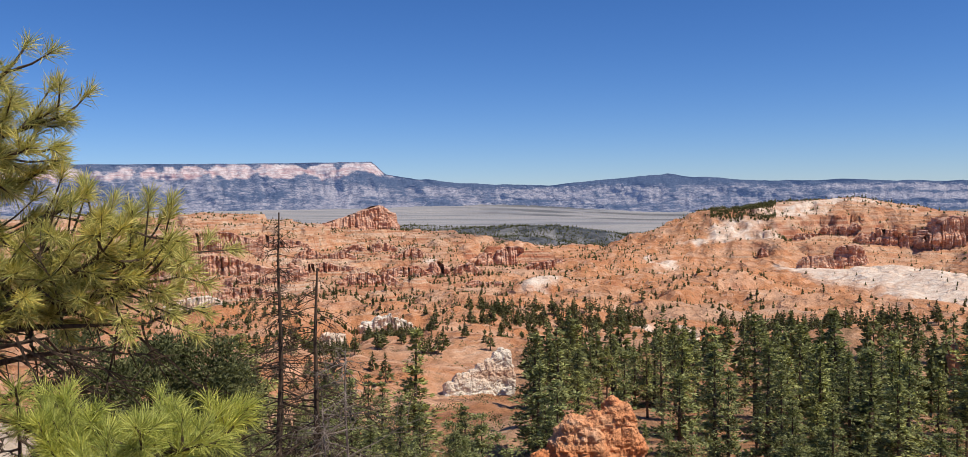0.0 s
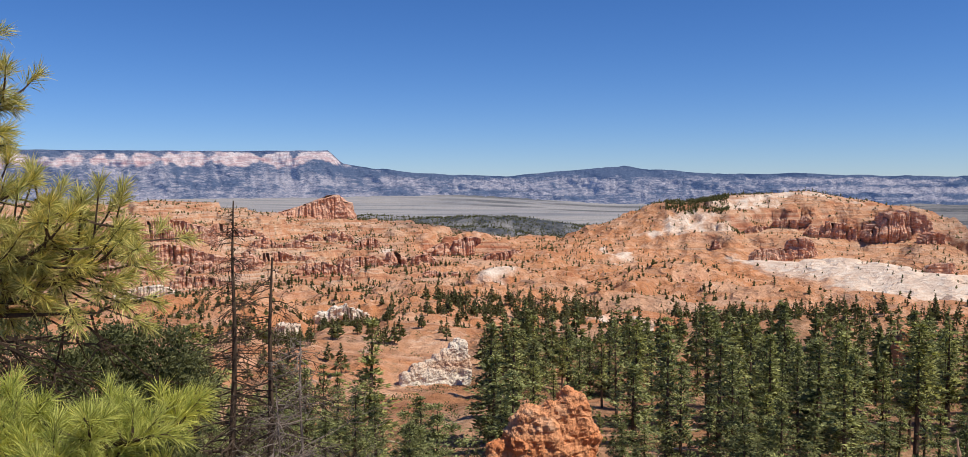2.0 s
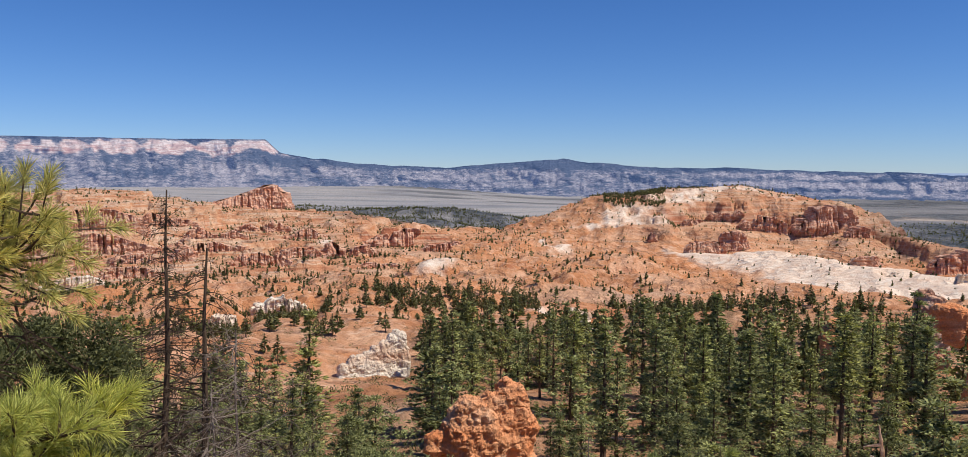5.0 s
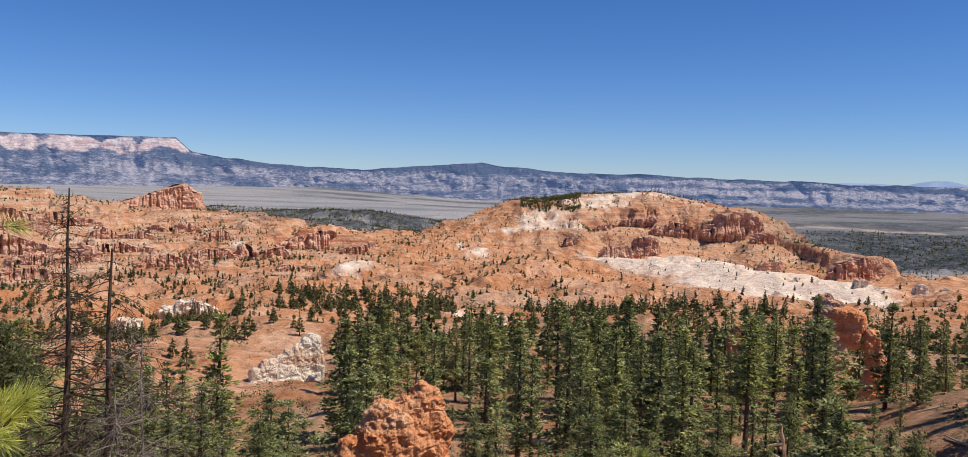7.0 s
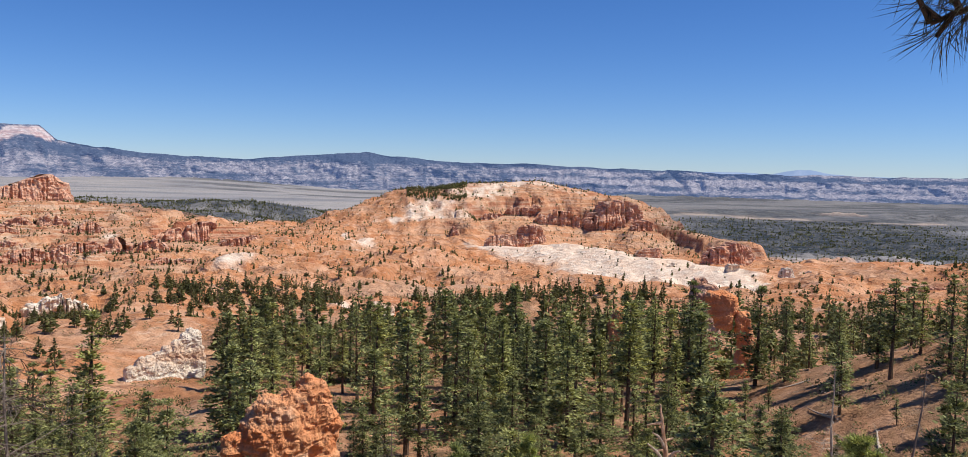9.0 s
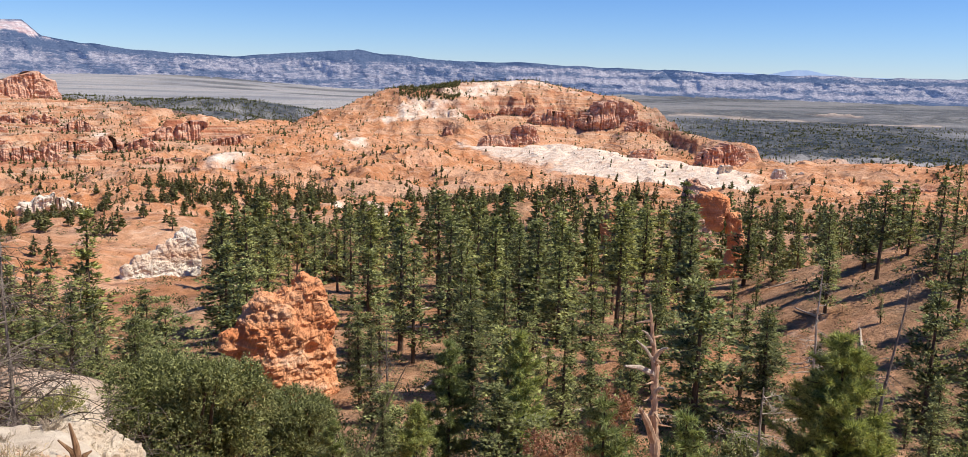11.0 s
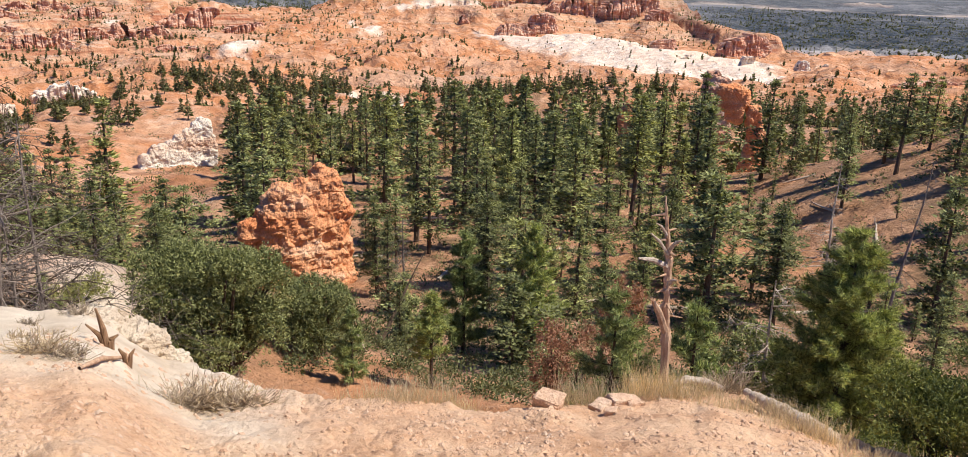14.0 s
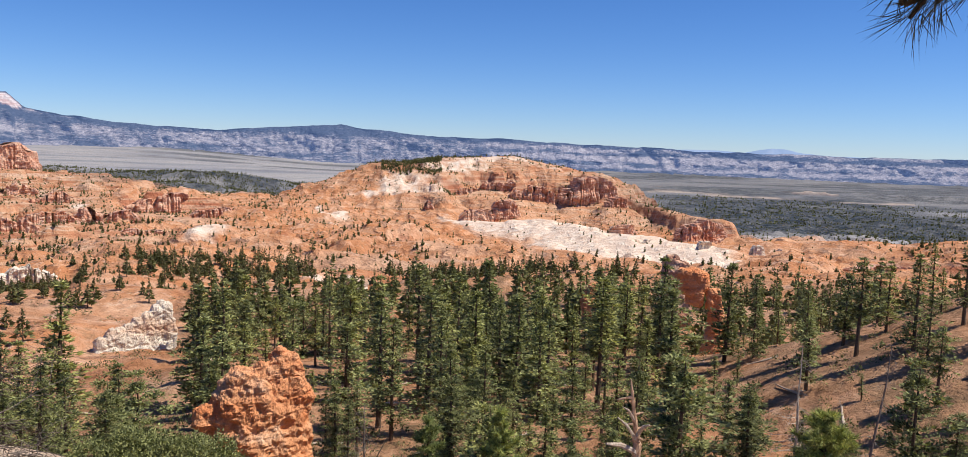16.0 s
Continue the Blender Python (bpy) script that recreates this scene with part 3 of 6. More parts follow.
    Z = np.where(r > 2400, np.maximum(Z, h + 1.5 * small - drop(np.maximum(d + 1.4 * warp + 1.6 * gully, 0), [(0, 0), (30, 3), (70, 40), (150, 52), (420, 120)])), Z)
    for n, hill in enumerate(HILLS):
        raise_hill(X, Y, Z, *hill, n)
    # beds of harder rock stand out as steps in the amphitheatre and on the mesa's side
    zone = smooth(-6, -14, az) * smooth(650, 900, r) * (1 - smooth(1950, 2150, r)) + 0.6 * smooth(2, 6, az) * (1 - smooth(16, 19, az)) * smooth(1180, 1240, r) * (1 - smooth(1360, 1400, r))
    q = (Z + 10 * fbm(X / 70, Y / 70, 4, 140)) / 19.0
    Z = Z + zone * 0.85 * 19.0 * (np.floor(q) + smooth(0.38, 0.62, q - np.floor(q)) - q)
    # rounded white talus ridges under the mesa
    d, h = along(X, Y, TALUS)
    soft = billow(wx / 55, wy / 55, 4, 88, 0.55) - 0.5
    Z = np.maximum(Z, h + small * 0.4 + soft * 19 - drop(np.maximum(d + 0.5 * warp + soft * 60, 0), [(0, 0), (25, 3), (70, 15), (150, 31), (260, 48), (400, 100)]))
    # washes open the ground before each wall
    for wa, wr, we, wh, wl, ww, wd in WALLS:
        z0 = place(wa, wr, we)[2]
        half = math.degrees(math.atan((wl / 2 * abs(math.sin(radians(wd - wa))) + 0.3 * ww) / wr))
        k = (np.abs(az - wa) < half + 5) & (r < wr - 0.3 * ww) & (r > 0.4 * wr)
        rk = r[k]
        foot = math.degrees(math.atan((z0 - 0.86 * wh - EYE_Z) / wr))
        cap = EYE_Z + rk * np.tan(np.radians(foot - 1.1 * (1 - rk / wr))) + rk * np.radians(np.maximum(np.abs(az[k] - wa) - half, 0)) * 0.8 + np.maximum(0.6 * wr - rk, 0) * 0.3 + 0.05 * wh * fbm(X[k] / 20, Y[k] / 20, 3, 520)
        soft_k = 0.04 * wh + 0.3
        Z[k] = -soft_k * np.logaddexp(-Z[k] / soft_k, -cap / soft_k)
        if wr < 700:
            k = (np.abs(az - wa) < half + 6) & (r >= wr - 0.3 * ww) & (r < wr + 9 * wh)
            cap = z0 - 0.72 * wh + np.maximum(r[k] - wr - 0.5 * ww, 0) * 0.42 + r[k] * np.radians(np.maximum(np.abs(az[k] - wa) - half, 0)) * 0.6 + 0.1 * wh * fbm(X[k] / 14, Y[k] / 14, 3, 521)
            Z[k] = -soft_k * np.logaddexp(-Z[k] / soft_k, -cap / soft_k)
    # each wall of rock stands on a talus apron
    for wa, wr, we, wh, wl, ww, wd in WALLS:
        x0, y0, z0 = place(wa, wr, we)
        c, s_ = math.cos(radians(90 - wd)), math.sin(radians(90 - wd))
        u, v = (X - x0) * c + (Y - y0) * s_, -(X - x0) * s_ + (Y - y0) * c
        dist = np.hypot(np.maximum(np.abs(u) - wl / 2, 0), np.maximum(np.abs(v) - ww / 2, 0))
        foot = z0 - wh * 0.93 - 0.62 * dist + np.minimum(dist, wh) * 0.10 * fbm(X / (wh * 0.5), Y / (wh * 0.5), 3, 500)
        Z = np.where(dist < wh * 4, np.maximum(Z, foot), Z)
    # the near spur: falls away beyond its edge
    ee, er = (sum(np.interp(az + o, EDGE_AZ, tab) for o in (-2.4, -1.6, -0.8, 0, 0.8, 1.6, 2.4)) / 7 for tab in (EDGE_EL, EDGE_R))
    er = er * (1 + 0.012 * fbm(az / 2.5, r * 0, 2, 91))
    ze = er * np.tan(np.radians(ee))
    rr = np.minimum(r, er)
    pad = ze * (rr / er) ** 0.9 + EYE_Z * (1 - rr / er) - EYE_Z * (1 - rr / er) + 1.6 * (rr / er)
    pad = pad + 0.12 * fbm(X / 1.8, Y / 1.8, 2, 5) * smooth(2, 6, r)
    clod = fbm(X / 0.6, Y / 0.6, 4, 151, 0.6) * 0.10 + (billow(X / 0.19, Y / 0.19, 3, 152, 0.6) - 0.55) * 0.10 * smooth(-0.3, 0.2, fbm(X / 1.1, Y / 1.1, 2, 153))
    pad = pad + clod * smooth(3.5, 5.2, r)
    pad = pad - np.maximum(r - er, 0) * 1.0 - 0.35 * smooth(0, 0.5, r - er)
    t = smooth(0.0, 14.0, r - er)
    near = pad * (1 - t) + Z * t
    return np.where(r < er + 14, np.where(t >= 1, Z, np.maximum(near, pad)), Z)


def ground_z(x, y):
    return float(height(np.array([x]), np.array([y]))[0])


def at(az, r):
    x, y = r * math.sin(radians(az)), r * math.cos(radians(az))
    return Vector((x, y, ground_z(x, y)))


def wood_cover(X, Y):
    """How densely trees stand, 0 to 1."""
    r, az = np.hypot(X, Y), np.degrees(np.arctan2(X, Y))
    far = np.interp(az, [-60, -30, -20, -15, -11.5, -8, -5, 2, 5, 10, 18, 26, 40, 60], [70, 80, 98, 106, 128, 185, 200, 192, 205, 205, 235, 262, 290, 290])
    near = np.interp(az, [-60, -20, -8, 5, 20, 40], [38, 34, 30, 30, 30, 30])
    c = 0.12 + 0.88 * smooth(-0.10, 0.16, fbm(X / 22, Y / 22, 3, 120))
    c = c * (1 - smooth(far * 0.92, far * 1.12, r)) * smooth(near * 0.9, near * 1.3, r)
    bare = 0.3 * smooth(26, 31, az) * smooth(70, 90, r) * (1 - smooth(140, 170, r))
    for a, rr, sa, sr in ((10.6, 226, 2.2, 20), (1.2, 292, 3.0, 26), (-3.0, 292, 3.4, 26), (22.0, 140, 1.8, 22), (14.5, 128, 2.0, 14), (-9.5, 122, 2.2, 16)):
        bare = np.maximum(bare, 1.1 * np.exp(-((az - a) / sa) ** 2 - ((r - rr) / sr) ** 2))
    return c * (1 - 0.85 * np.minimum(bare, 1)) * (0.85 + 0.15 * smooth(45, 75, r))


def build_ground():
    fine = np.arange(-45, 43.0, 0.16)
    wide = np.arange(43.0, 315.0, 3.0)
    az = np.concatenate([fine, wide])
    rr = np.concatenate([[0.0], np.geomspace(1.0, 5.2, 16, endpoint=False), np.linspace(5.2, 10.6, 105, endpoint=False), np.geomspace(10.6, 300, 112, endpoint=False), np.geomspace(300, 1000, 150, endpoint=False), np.geomspace(1000, 1500, 80, endpoint=False), np.geomspace(1500, 2600, 55, endpoint=False), np.geomspace(2600, 4930, 36)])
    A, R = np.meshgrid(np.radians(az), rr)
    X, Y = R * np.sin(A), R * np.cos(A)
    Z = height(X, Y)
    n_r, n_a = X.shape
    i = np.arange(n_r - 1)[:, None] * n_a
    j = np.arange(n_a)[None, :]
    k = (j + 1) % n_a
    quads = np.stack([i + j, i + k, i + n_a + k, i + n_a + j], -1).reshape(-1, 4)
    me = bpy.data.meshes.new("ground")
    co = np.stack([X, Y, Z], -1).reshape(-1, 3)
    me.vertices.add(len(co))
    me.vertices.foreach_set("co", co.ravel())
    me.loops.add(quads.size)
    me.loops.foreach_set("vertex_index", quads[:, ::-1].ravel())
    me.polygons.add(len(quads))
    me.polygons.foreach_set("loop_start", np.arange(0, quads.size, 4))
    me.update()
    me.polygons.foreach_set("use_smooth", np.ones(len(quads), bool))
    # zones of soil
    azd = np.degrees(np.arctan2(X, Y))
    slope = np.abs(np.gradient(Z)[0]) / np.maximum(np.gradient(R)[0], 1e-3)
    white = np.zeros_like(X)
    wa = azd + (2.2 * fbm(X / 90, Y / 90, 4, 401) + 1.2 * fbm(X / 25, Y / 25, 3, 402)) * smooth(150, 800, R)
    wr = R * (1 + 0.07 * fbm(X / 110, Y / 110, 4, 403) + 0.03 * fbm(X / 24, Y / 24, 3, 404))
    for a, rg, sa, sr in ((3.6, 1310, 1.1, 40), (-0.5, 1170, 0.7, 30), (5.6, 1335, 1.5, 32), (7.4, 1400, 1.8, 30), (10.5, 1425, 2.6, 22), (2.2, 1290, 0.8, 25), (13.2, 1400, 1.6, 22), (4.6, 1350, 1.6, 26), (8.8, 1375, 1.5, 14), (-8.8, 760, 0.8, 40), (-2.2, 312, 1.3, 12),
                          (-10, 1460, 1.0, 60), (-16.5, 1250, 0.9, 40), (-29, 1430, 3.0, 40), (1.5, 285, 2.0, 14)):
        white = np.maximum(white, 0.95 * np.exp(-((wa - a) / sa) ** 2 - ((wr - rg) / sr) ** 2))
    dt, _h = along(X, Y, TALUS)
    spine = np.interp(azd, [t[0] for t in TALUS], [t[1] for t in TALUS])
    reach = np.interp(azd, [6, 9, 14, 24], [40, 75, 130, 230])
    ends = smooth(6.0, 8.0, wa) * (1 - smooth(24.5, 27, wa))
    white = np.maximum(white, 0.95 * ends * (1 - smooth(0.35, 1.3, (dt + 45 * fbm(X / 60, Y / 60, 4, 407)) / reach)) * (1 - smooth(25, 80, R - spine)))
    cover = wood_cover(X, Y)
    rg = np.interp(azd, [-60, -17, -13, -9.5, 0, 18, 23, 27, 60], [2300, 2300, 1950, 1560, 1560, 1600, 1330, 1130, 1150])
    grey = smooth(0, 110, R + 60 * fbm(X / 160, Y / 160, 3, 71) - rg)
    grey = np.clip(grey, 0, 1)
    dw, _h = along(X, Y, WOODED)
    wood = np.clip(0.8 * smooth(14, 22, R) * (1 - smooth(0, 60, R - np.interp(azd, [-30, -14, -8, 2, 40], [70, 85, 190, 250, 300]))) * smooth(-34, -22, azd) * (0.75 + 0.5 * fbm(X / 16, Y / 16, 3, 405)) + cover * 0.45, 0, 1)
    wood = wood * (1 - 0.95 * np.exp(-((azd - 0.5) / 6.5) ** 2 - ((R - 21.5) / 5.0) ** 2)) * (1 - 0.8 * np.exp(-((azd - 26.5) / 2.2) ** 2 - ((R - 19) / 5.0) ** 2))
    speck = smooth(-17, -13, azd) * (1 - smooth(0, 4, azd)) * smooth(1550, 1700, R) * (1 - smooth(2550, 2700, R))
    # wooded flats; the last term darkens the far right plain for painted haze
    dark = np.clip(speck * (0.45 + 0.45 * smooth(-0.1, 0.25, fbm(X / 45, Y / 90, 4, 408))) + smooth(16, 24, azd) * smooth(1250, 1400, R) * (1 - smooth(2350, 2600, R + 300 * fbm(X / 500, Y / 300, 3, 406))) + (1 - smooth(120, 240, dw)) * (R > 2200) * 0.25 + 0.85 * smooth(6, 15, azd) * smooth(2350, 2600, R) * (0.55 + 0.45 * smooth(-0.2, 0.2, fbm(X / 420, Y / 120, 4, 412))), 0, 1)
    dark = np.maximum(dark, 0.7 * smooth(3050, 3300, R) * smooth(-16, -9, azd) * (1 - smooth(5, 9, azd)) * smooth(0.08, 0.22, fbm(X / 700, Y / 160, 4, 414)))
    pink = smooth(-8, -18, azd + 5 * fbm(X / 260, Y / 260, 3, 410)) * smooth(420, 800, R) + 0.75 * smooth(1180, 1300, R) * smooth(0, 6, azd)
    pink = np.clip(pink, 0, 1)
    bench = smooth(15, 19, azd) * (1 - smooth(36, 42, azd))
    line = R + 130 * fbm(X / 260, Y / 260, 4, 411)
    pale_band = bench * np.maximum(np.exp(-((line - 2680) / 70) ** 2), 0.85 * np.exp(-((line - 2960) / 60) ** 2)) * smooth(-0.25, 0.1, fbm(X / 150, Y / 150, 3, 413))
    white = np.maximum(white, 1.2 * pale_band)
    grey = grey * (1 - 0.8 * smooth(0.55, 0.75, pale_band))
    cliff = smooth(0.75, 1.4, slope) * smooth(500, 700, R)
    er = np.interp(azd, EDGE_AZ, EDGE_R)
    dirt = 1 - smooth(er + 1.0, er + 9.0, R)
    pale = (1 - smooth(-14, 0, azd + 6 * fbm(X / 1.4, Y / 1.4, 4, 416))) * smooth(0.60, 0.75, R / er) * dirt + 0.8 * np.exp(-((azd + 45) / 10) ** 2 - ((R - 45) / 25) ** 2) + 1.1 * np.exp(-((azd + 18.8 + 1.2 * fbm(X / 5, Y / 5, 3, 415)) / 3.0) ** 2 - ((R - 25) / 9) ** 2)
    for name, cols in (("zone", (white, wood, grey, dark)), ("zone2", (cliff * (1 - grey), dirt, np.clip(pale, 0, 1), pink))):
        at_ = me.color_attributes.new(name, "FLOAT_COLOR", "POINT")
        rgba = np.stack(cols, -1).astype(np.float32)
        at_.data.foreach_set("color", rgba.ravel())
    me.materials.append(M_GROUND)
    ob = new("ground", me)
    return tagged(ob, "orange and white badland ground with pale dirt spur", "ground", kind="structure")


build_ground()


def build_far_range():
    """The ranges that close the view, beyond the grey plain."""
    sk_az = [-60, -36, -28, -22, -19.8, -18.9, -17.4, -14, -8, -5, -1.9, -0.3, 1.6, 4.3, 8, 11.2, 14.3, 18.8, 24, 29.6, 60]
    sk_el = [1.7, 1.68, 1.68, 1.72, 1.72, 0.88, 0.63, 0.2, 0.01, 0.24, 0.46, 0.62, 0.34, 0.13, 0.03, 0.05, -0.13, -0.2, -0.38, -0.40, -0.3]
    az = np.concatenate([np.arange(-46, 43.0, 0.14), np.arange(43.0, 314.0, 3.0)])
    v = np.linspace(0, 1, 60)
    A, V = np.meshgrid(az, v)
    Aw = np.where(A > 180, A - 360, A)
    top = np.interp(Aw, sk_az, sk_el) + 0.10 * fbm(Aw / 1.3, Aw * 0, 5, 200) * smooth(-19.5, -17, Aw) + 0.03 * fbm(Aw / 0.9, Aw * 0, 4, 200)
    foot = np.interp(Aw, [-60, -16, -7.6, 0.6, 8, 20, 30, 60], [-1.5, -1.55, -1.9, -2.25, -2.25, -2.2, -2.1, -2.1])
    el = foot + (top - foot) * V
    rad = 4250 + 560 * V ** 0.8
    spur = fbm(Aw / 2.2 + 0.8 * V, V * 2.2, 5, 210)
    crease = np.abs(fbm(Aw / 1.1 + 0.5 * V + 0.4 * spur, V * 0.9, 3, 215)) + 0.5 * np.abs(fbm(Aw / 0.42 + 0.3 * spur, V * 1.6, 3, 217))
    rad = rad + (110 * spur + 120 * crease) * np.sin(np.pi * np.clip(V, 0, 1)) ** 0.6 + 22 * fbm(Aw / 0.35, V * 5, 4, 220) * np.sin(np.pi * V)
    el = el + 0.10 * fbm(Aw / 1.3, V * 5, 4, 230) * np.sin(np.pi * V)
    X, Y = rad * np.sin(np.radians(A)), rad * np.cos(np.radians(A))
    Z = EYE_Z + rad * np.tan(np.radians(el + LIFT))
    n_r, n_a = X.shape
    i = np.arange(n_r - 1)[:, None] * n_a
    j = np.arange(n_a)[None, :]
    k = (j + 1) % n_a
    quads = np.stack([i + j, i + k, i + n_a + k, i + n_a + j], -1).reshape(-1, 4)
    me = bpy.data.meshes.new("backdrop")
    me.from_pydata(np.stack([X, Y, Z], -1).reshape(-1, 3).tolist(), [], quads[:, ::-1].tolist())
    me.polygons.foreach_set("use_smooth", np.ones(len(quads), bool))
    saw = (Aw + 0.9 * fbm(Aw / 3.1, Aw * 0, 3, 240)) / 3.4
    tri = np.abs(2 * (saw - np.floor(saw)) - 1)
    low = 0.80 + 0.30 * fbm(Aw / 0.5, V * 3, 4, 241)
    high = 1.63 - 1.1 * np.maximum(tri - 0.62, 0) * (1 - smooth(-23.5, -21.5, Aw)) - 0.5 * np.maximum(0.14 - np.abs(tri - 0.35), 0) + 0.06 * fbm(Aw / 0.25, V * 4, 3, 242)
    low = low - 0.25 * crease + 0.25 * smooth(0.5, 0.9, tri)
    high = high - 0.35 * smooth(0.1, 0.45, fbm(Aw / 1.0, Aw * 0 + 3, 3, 243)) - 0.5 * smooth(-29.5, -33, Aw) * (0.4 + fbm(Aw / 1.6, Aw * 0 + 7, 3, 244))
    cliff = smooth(low, low + 0.12, el) * (1 - smooth(high - 0.02, high + 0.04, el)) * (1 - smooth(-19.3, -18.0, Aw))
    cap = smooth(1.18, 1.45, el + 0.2 * crease)
    level = 0.30 * np.sin(el * 11 + 2.5 * fbm(Aw / 2.0, V * 2, 3, 261))
    bare = 0.36 + 0.30 * np.exp(-((el + 0.6 + 0.02 * Aw) / 0.5) ** 2) * smooth(0.05, 0.4, crease) + 0.15 * (1 - smooth(0.05, 0.35, V)) + 0.45 * fbm(Aw / 2.2, V * 5, 4, 260) + 0.4 * np.exp(-((el + 1.1) / 0.25) ** 2) * smooth(14, 20, Aw) - 0.5 * smooth(-0.35, 0.2, el) * smooth(-23, -13, Aw) + level * smooth(4, 14, Aw)
    at_ = me.color_attributes.new("zone", "FLOAT_COLOR", "POINT")
    at_.data.foreach_set("color", np.stack([cliff, np.clip(bare, 0, 1), cap, np.ones_like(X)], -1).astype(np.float32).ravel())
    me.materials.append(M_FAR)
    return tagged(new("backdrop", me), "distant ranges with painted blue haze, pink and white cliffs", "mountains", kind="structure")


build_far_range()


def build_far_peak():
    """A pale mountain beyond the last range, all but lost in the air."""
    m, nt, b = material("air_blue_peak", 1.0, 0.0)
    # bluish base and pale blue emission stand in for the haze before it
    colour(nt, b, ramp(nt, noise_tex(nt, coords(nt), 0.01, 5, 0.6), [(0.4, (0.16, 0.20, 0.28)), (0.6, (0.24, 0.27, 0.33))]))
    b.inputs["Emission Color"].default_value = (0.36, 0.52, 0.82, 1)
    b.inputs["Emission Strength"].default_value = 0.42
    az = np.arange(17.0, 40.0, 0.1)
    top = np.interp(az, [17, 22.5, 24.5, 26.0, 26.9, 27.7, 28.4, 29.4, 31, 40], [-0.5, -0.27, -0.27, -0.36, -0.16, -0.04, -0.06, -0.26, -0.40, -0.5]) + 0.012 * fbm(az / 0.4, az * 0, 3, 290)
    rows = []
    for dist, dz in ((4830, -120.0), (4870, -30.0), (4900, 0.0), (4940, -40.0)):
        rows.append(np.stack([dist * np.sin(np.radians(az)), dist * np.cos(np.radians(az)), EYE_Z + 4900 * np.tan(np.radians(top + LIFT)) + dz], -1))
    n = len(az)
    faces = [(i * n + k + 1, i * n + k, (i + 1) * n + k, (i + 1) * n + k + 1) for i in range(3) for k in range(n - 1)]
    me = bpy.data.meshes.new("backdrop_peak")
    me.from_pydata(np.concatenate(rows).tolist(), [], faces)
    me.materials.append(m)
    return tagged(new("backdrop_peak", me), "faint mountain on the horizon, its haze painted pale blue", "mountains", kind="structure")


build_far_peak()


# ---------------------------------------------------------------- building blocks
def part(name, bm, mat, parent=None, label="", smooth_shade=False):
    me = bpy.data.meshes.new(name)
    bm.to_mesh(me)
    bm.free()
    me.materials.append(mat)
    if smooth_shade:
        me.polygons.foreach_set("use_smooth", np.ones(len(me.polygons), bool))
    ob = new(name, me)
    ob.parent = parent
    return tagged(ob, label)


def raw(name, verts, faces, mat, parent=None, label="", smooth_shade=False):
    me = bpy.data.meshes.new(name)
    me.from_pydata([tuple(v) for v in verts], [], faces)
    me.materials.append(mat)
    if smooth_shade:
        me.polygons.foreach_set("use_smooth", np.ones(len(me.polygons), bool))
    ob = new(name, me)
    ob.parent = parent
    return tagged(ob, label)


class Soup:
    """Gathers loose geometry for one mesh."""

    def __init__(self):
        self.v, self.f = [], []

    def tube(self, pts, radii, sides=6, close=True):
        n0 = len(self.v)
        ref = Vector((0.31, 0.87, 0.21))
        for i, p in enumerate(pts):
            t = (pts[min(i + 1, len(pts) - 1)] - pts[max(i - 1, 0)]).normalized()
            a = t.cross(ref)
            if a.length < 0.05:
                a = t.cross(Vector((1, 0, 0)))
            a.normalize()
            b = t.cross(a)
            for k in range(sides):
                w = 2 * math.pi * k / sides
                self.v.append(p + (a * math.cos(w) + b * math.sin(w)) * radii[i])
        for i in range(len(pts) - 1):
            for k in range(sides):
                k2 = (k + 1) % sides
                self.f.append((n0 + i * sides + k, n0 + i * sides + k2, n0 + (i + 1) * sides + k2, n0 + (i + 1) * sides + k))
        if close:
            self.f.append(tuple(n0 + (len(pts) - 1) * sides + k for k in range(sides)))

    def blade(self, p, way, length, width, side):
        """A slim four-sided needle or leaf, folded along its length."""
        n0 = len(self.v)
        up = way.cross(side)
        self.v += [p - side * width * 0.5, p + side * width * 0.5, p + way * length, p + way * length * 0.5 + up * width * 0.5]
        self.f += [(n0, n0 + 3, n0 + 2), (n0 + 3, n0 + 1, n0 + 2)]

    def sprig(self, p, way, length, width, side):
        """One pointed sprig of needles."""
        n0 = len(self.v)
        self.v += [p - side * width * 0.5, p + side * width * 0.5, p + way * length]
        self.f.append((n0, n0 + 1, n0 + 2))

    def make(self, name, mat, parent=None, label="", smooth_shade=False):
        return raw(name, self.v, self.f, mat, parent, label, smooth_shade)


def rnd_dir(rng):
    z = rng.uniform(-1, 1)
    a = rng.uniform(0, 2 * math.pi)
    s = math.sqrt(1 - z * z)
    return Vector((s * math.cos(a), s * math.sin(a), z))


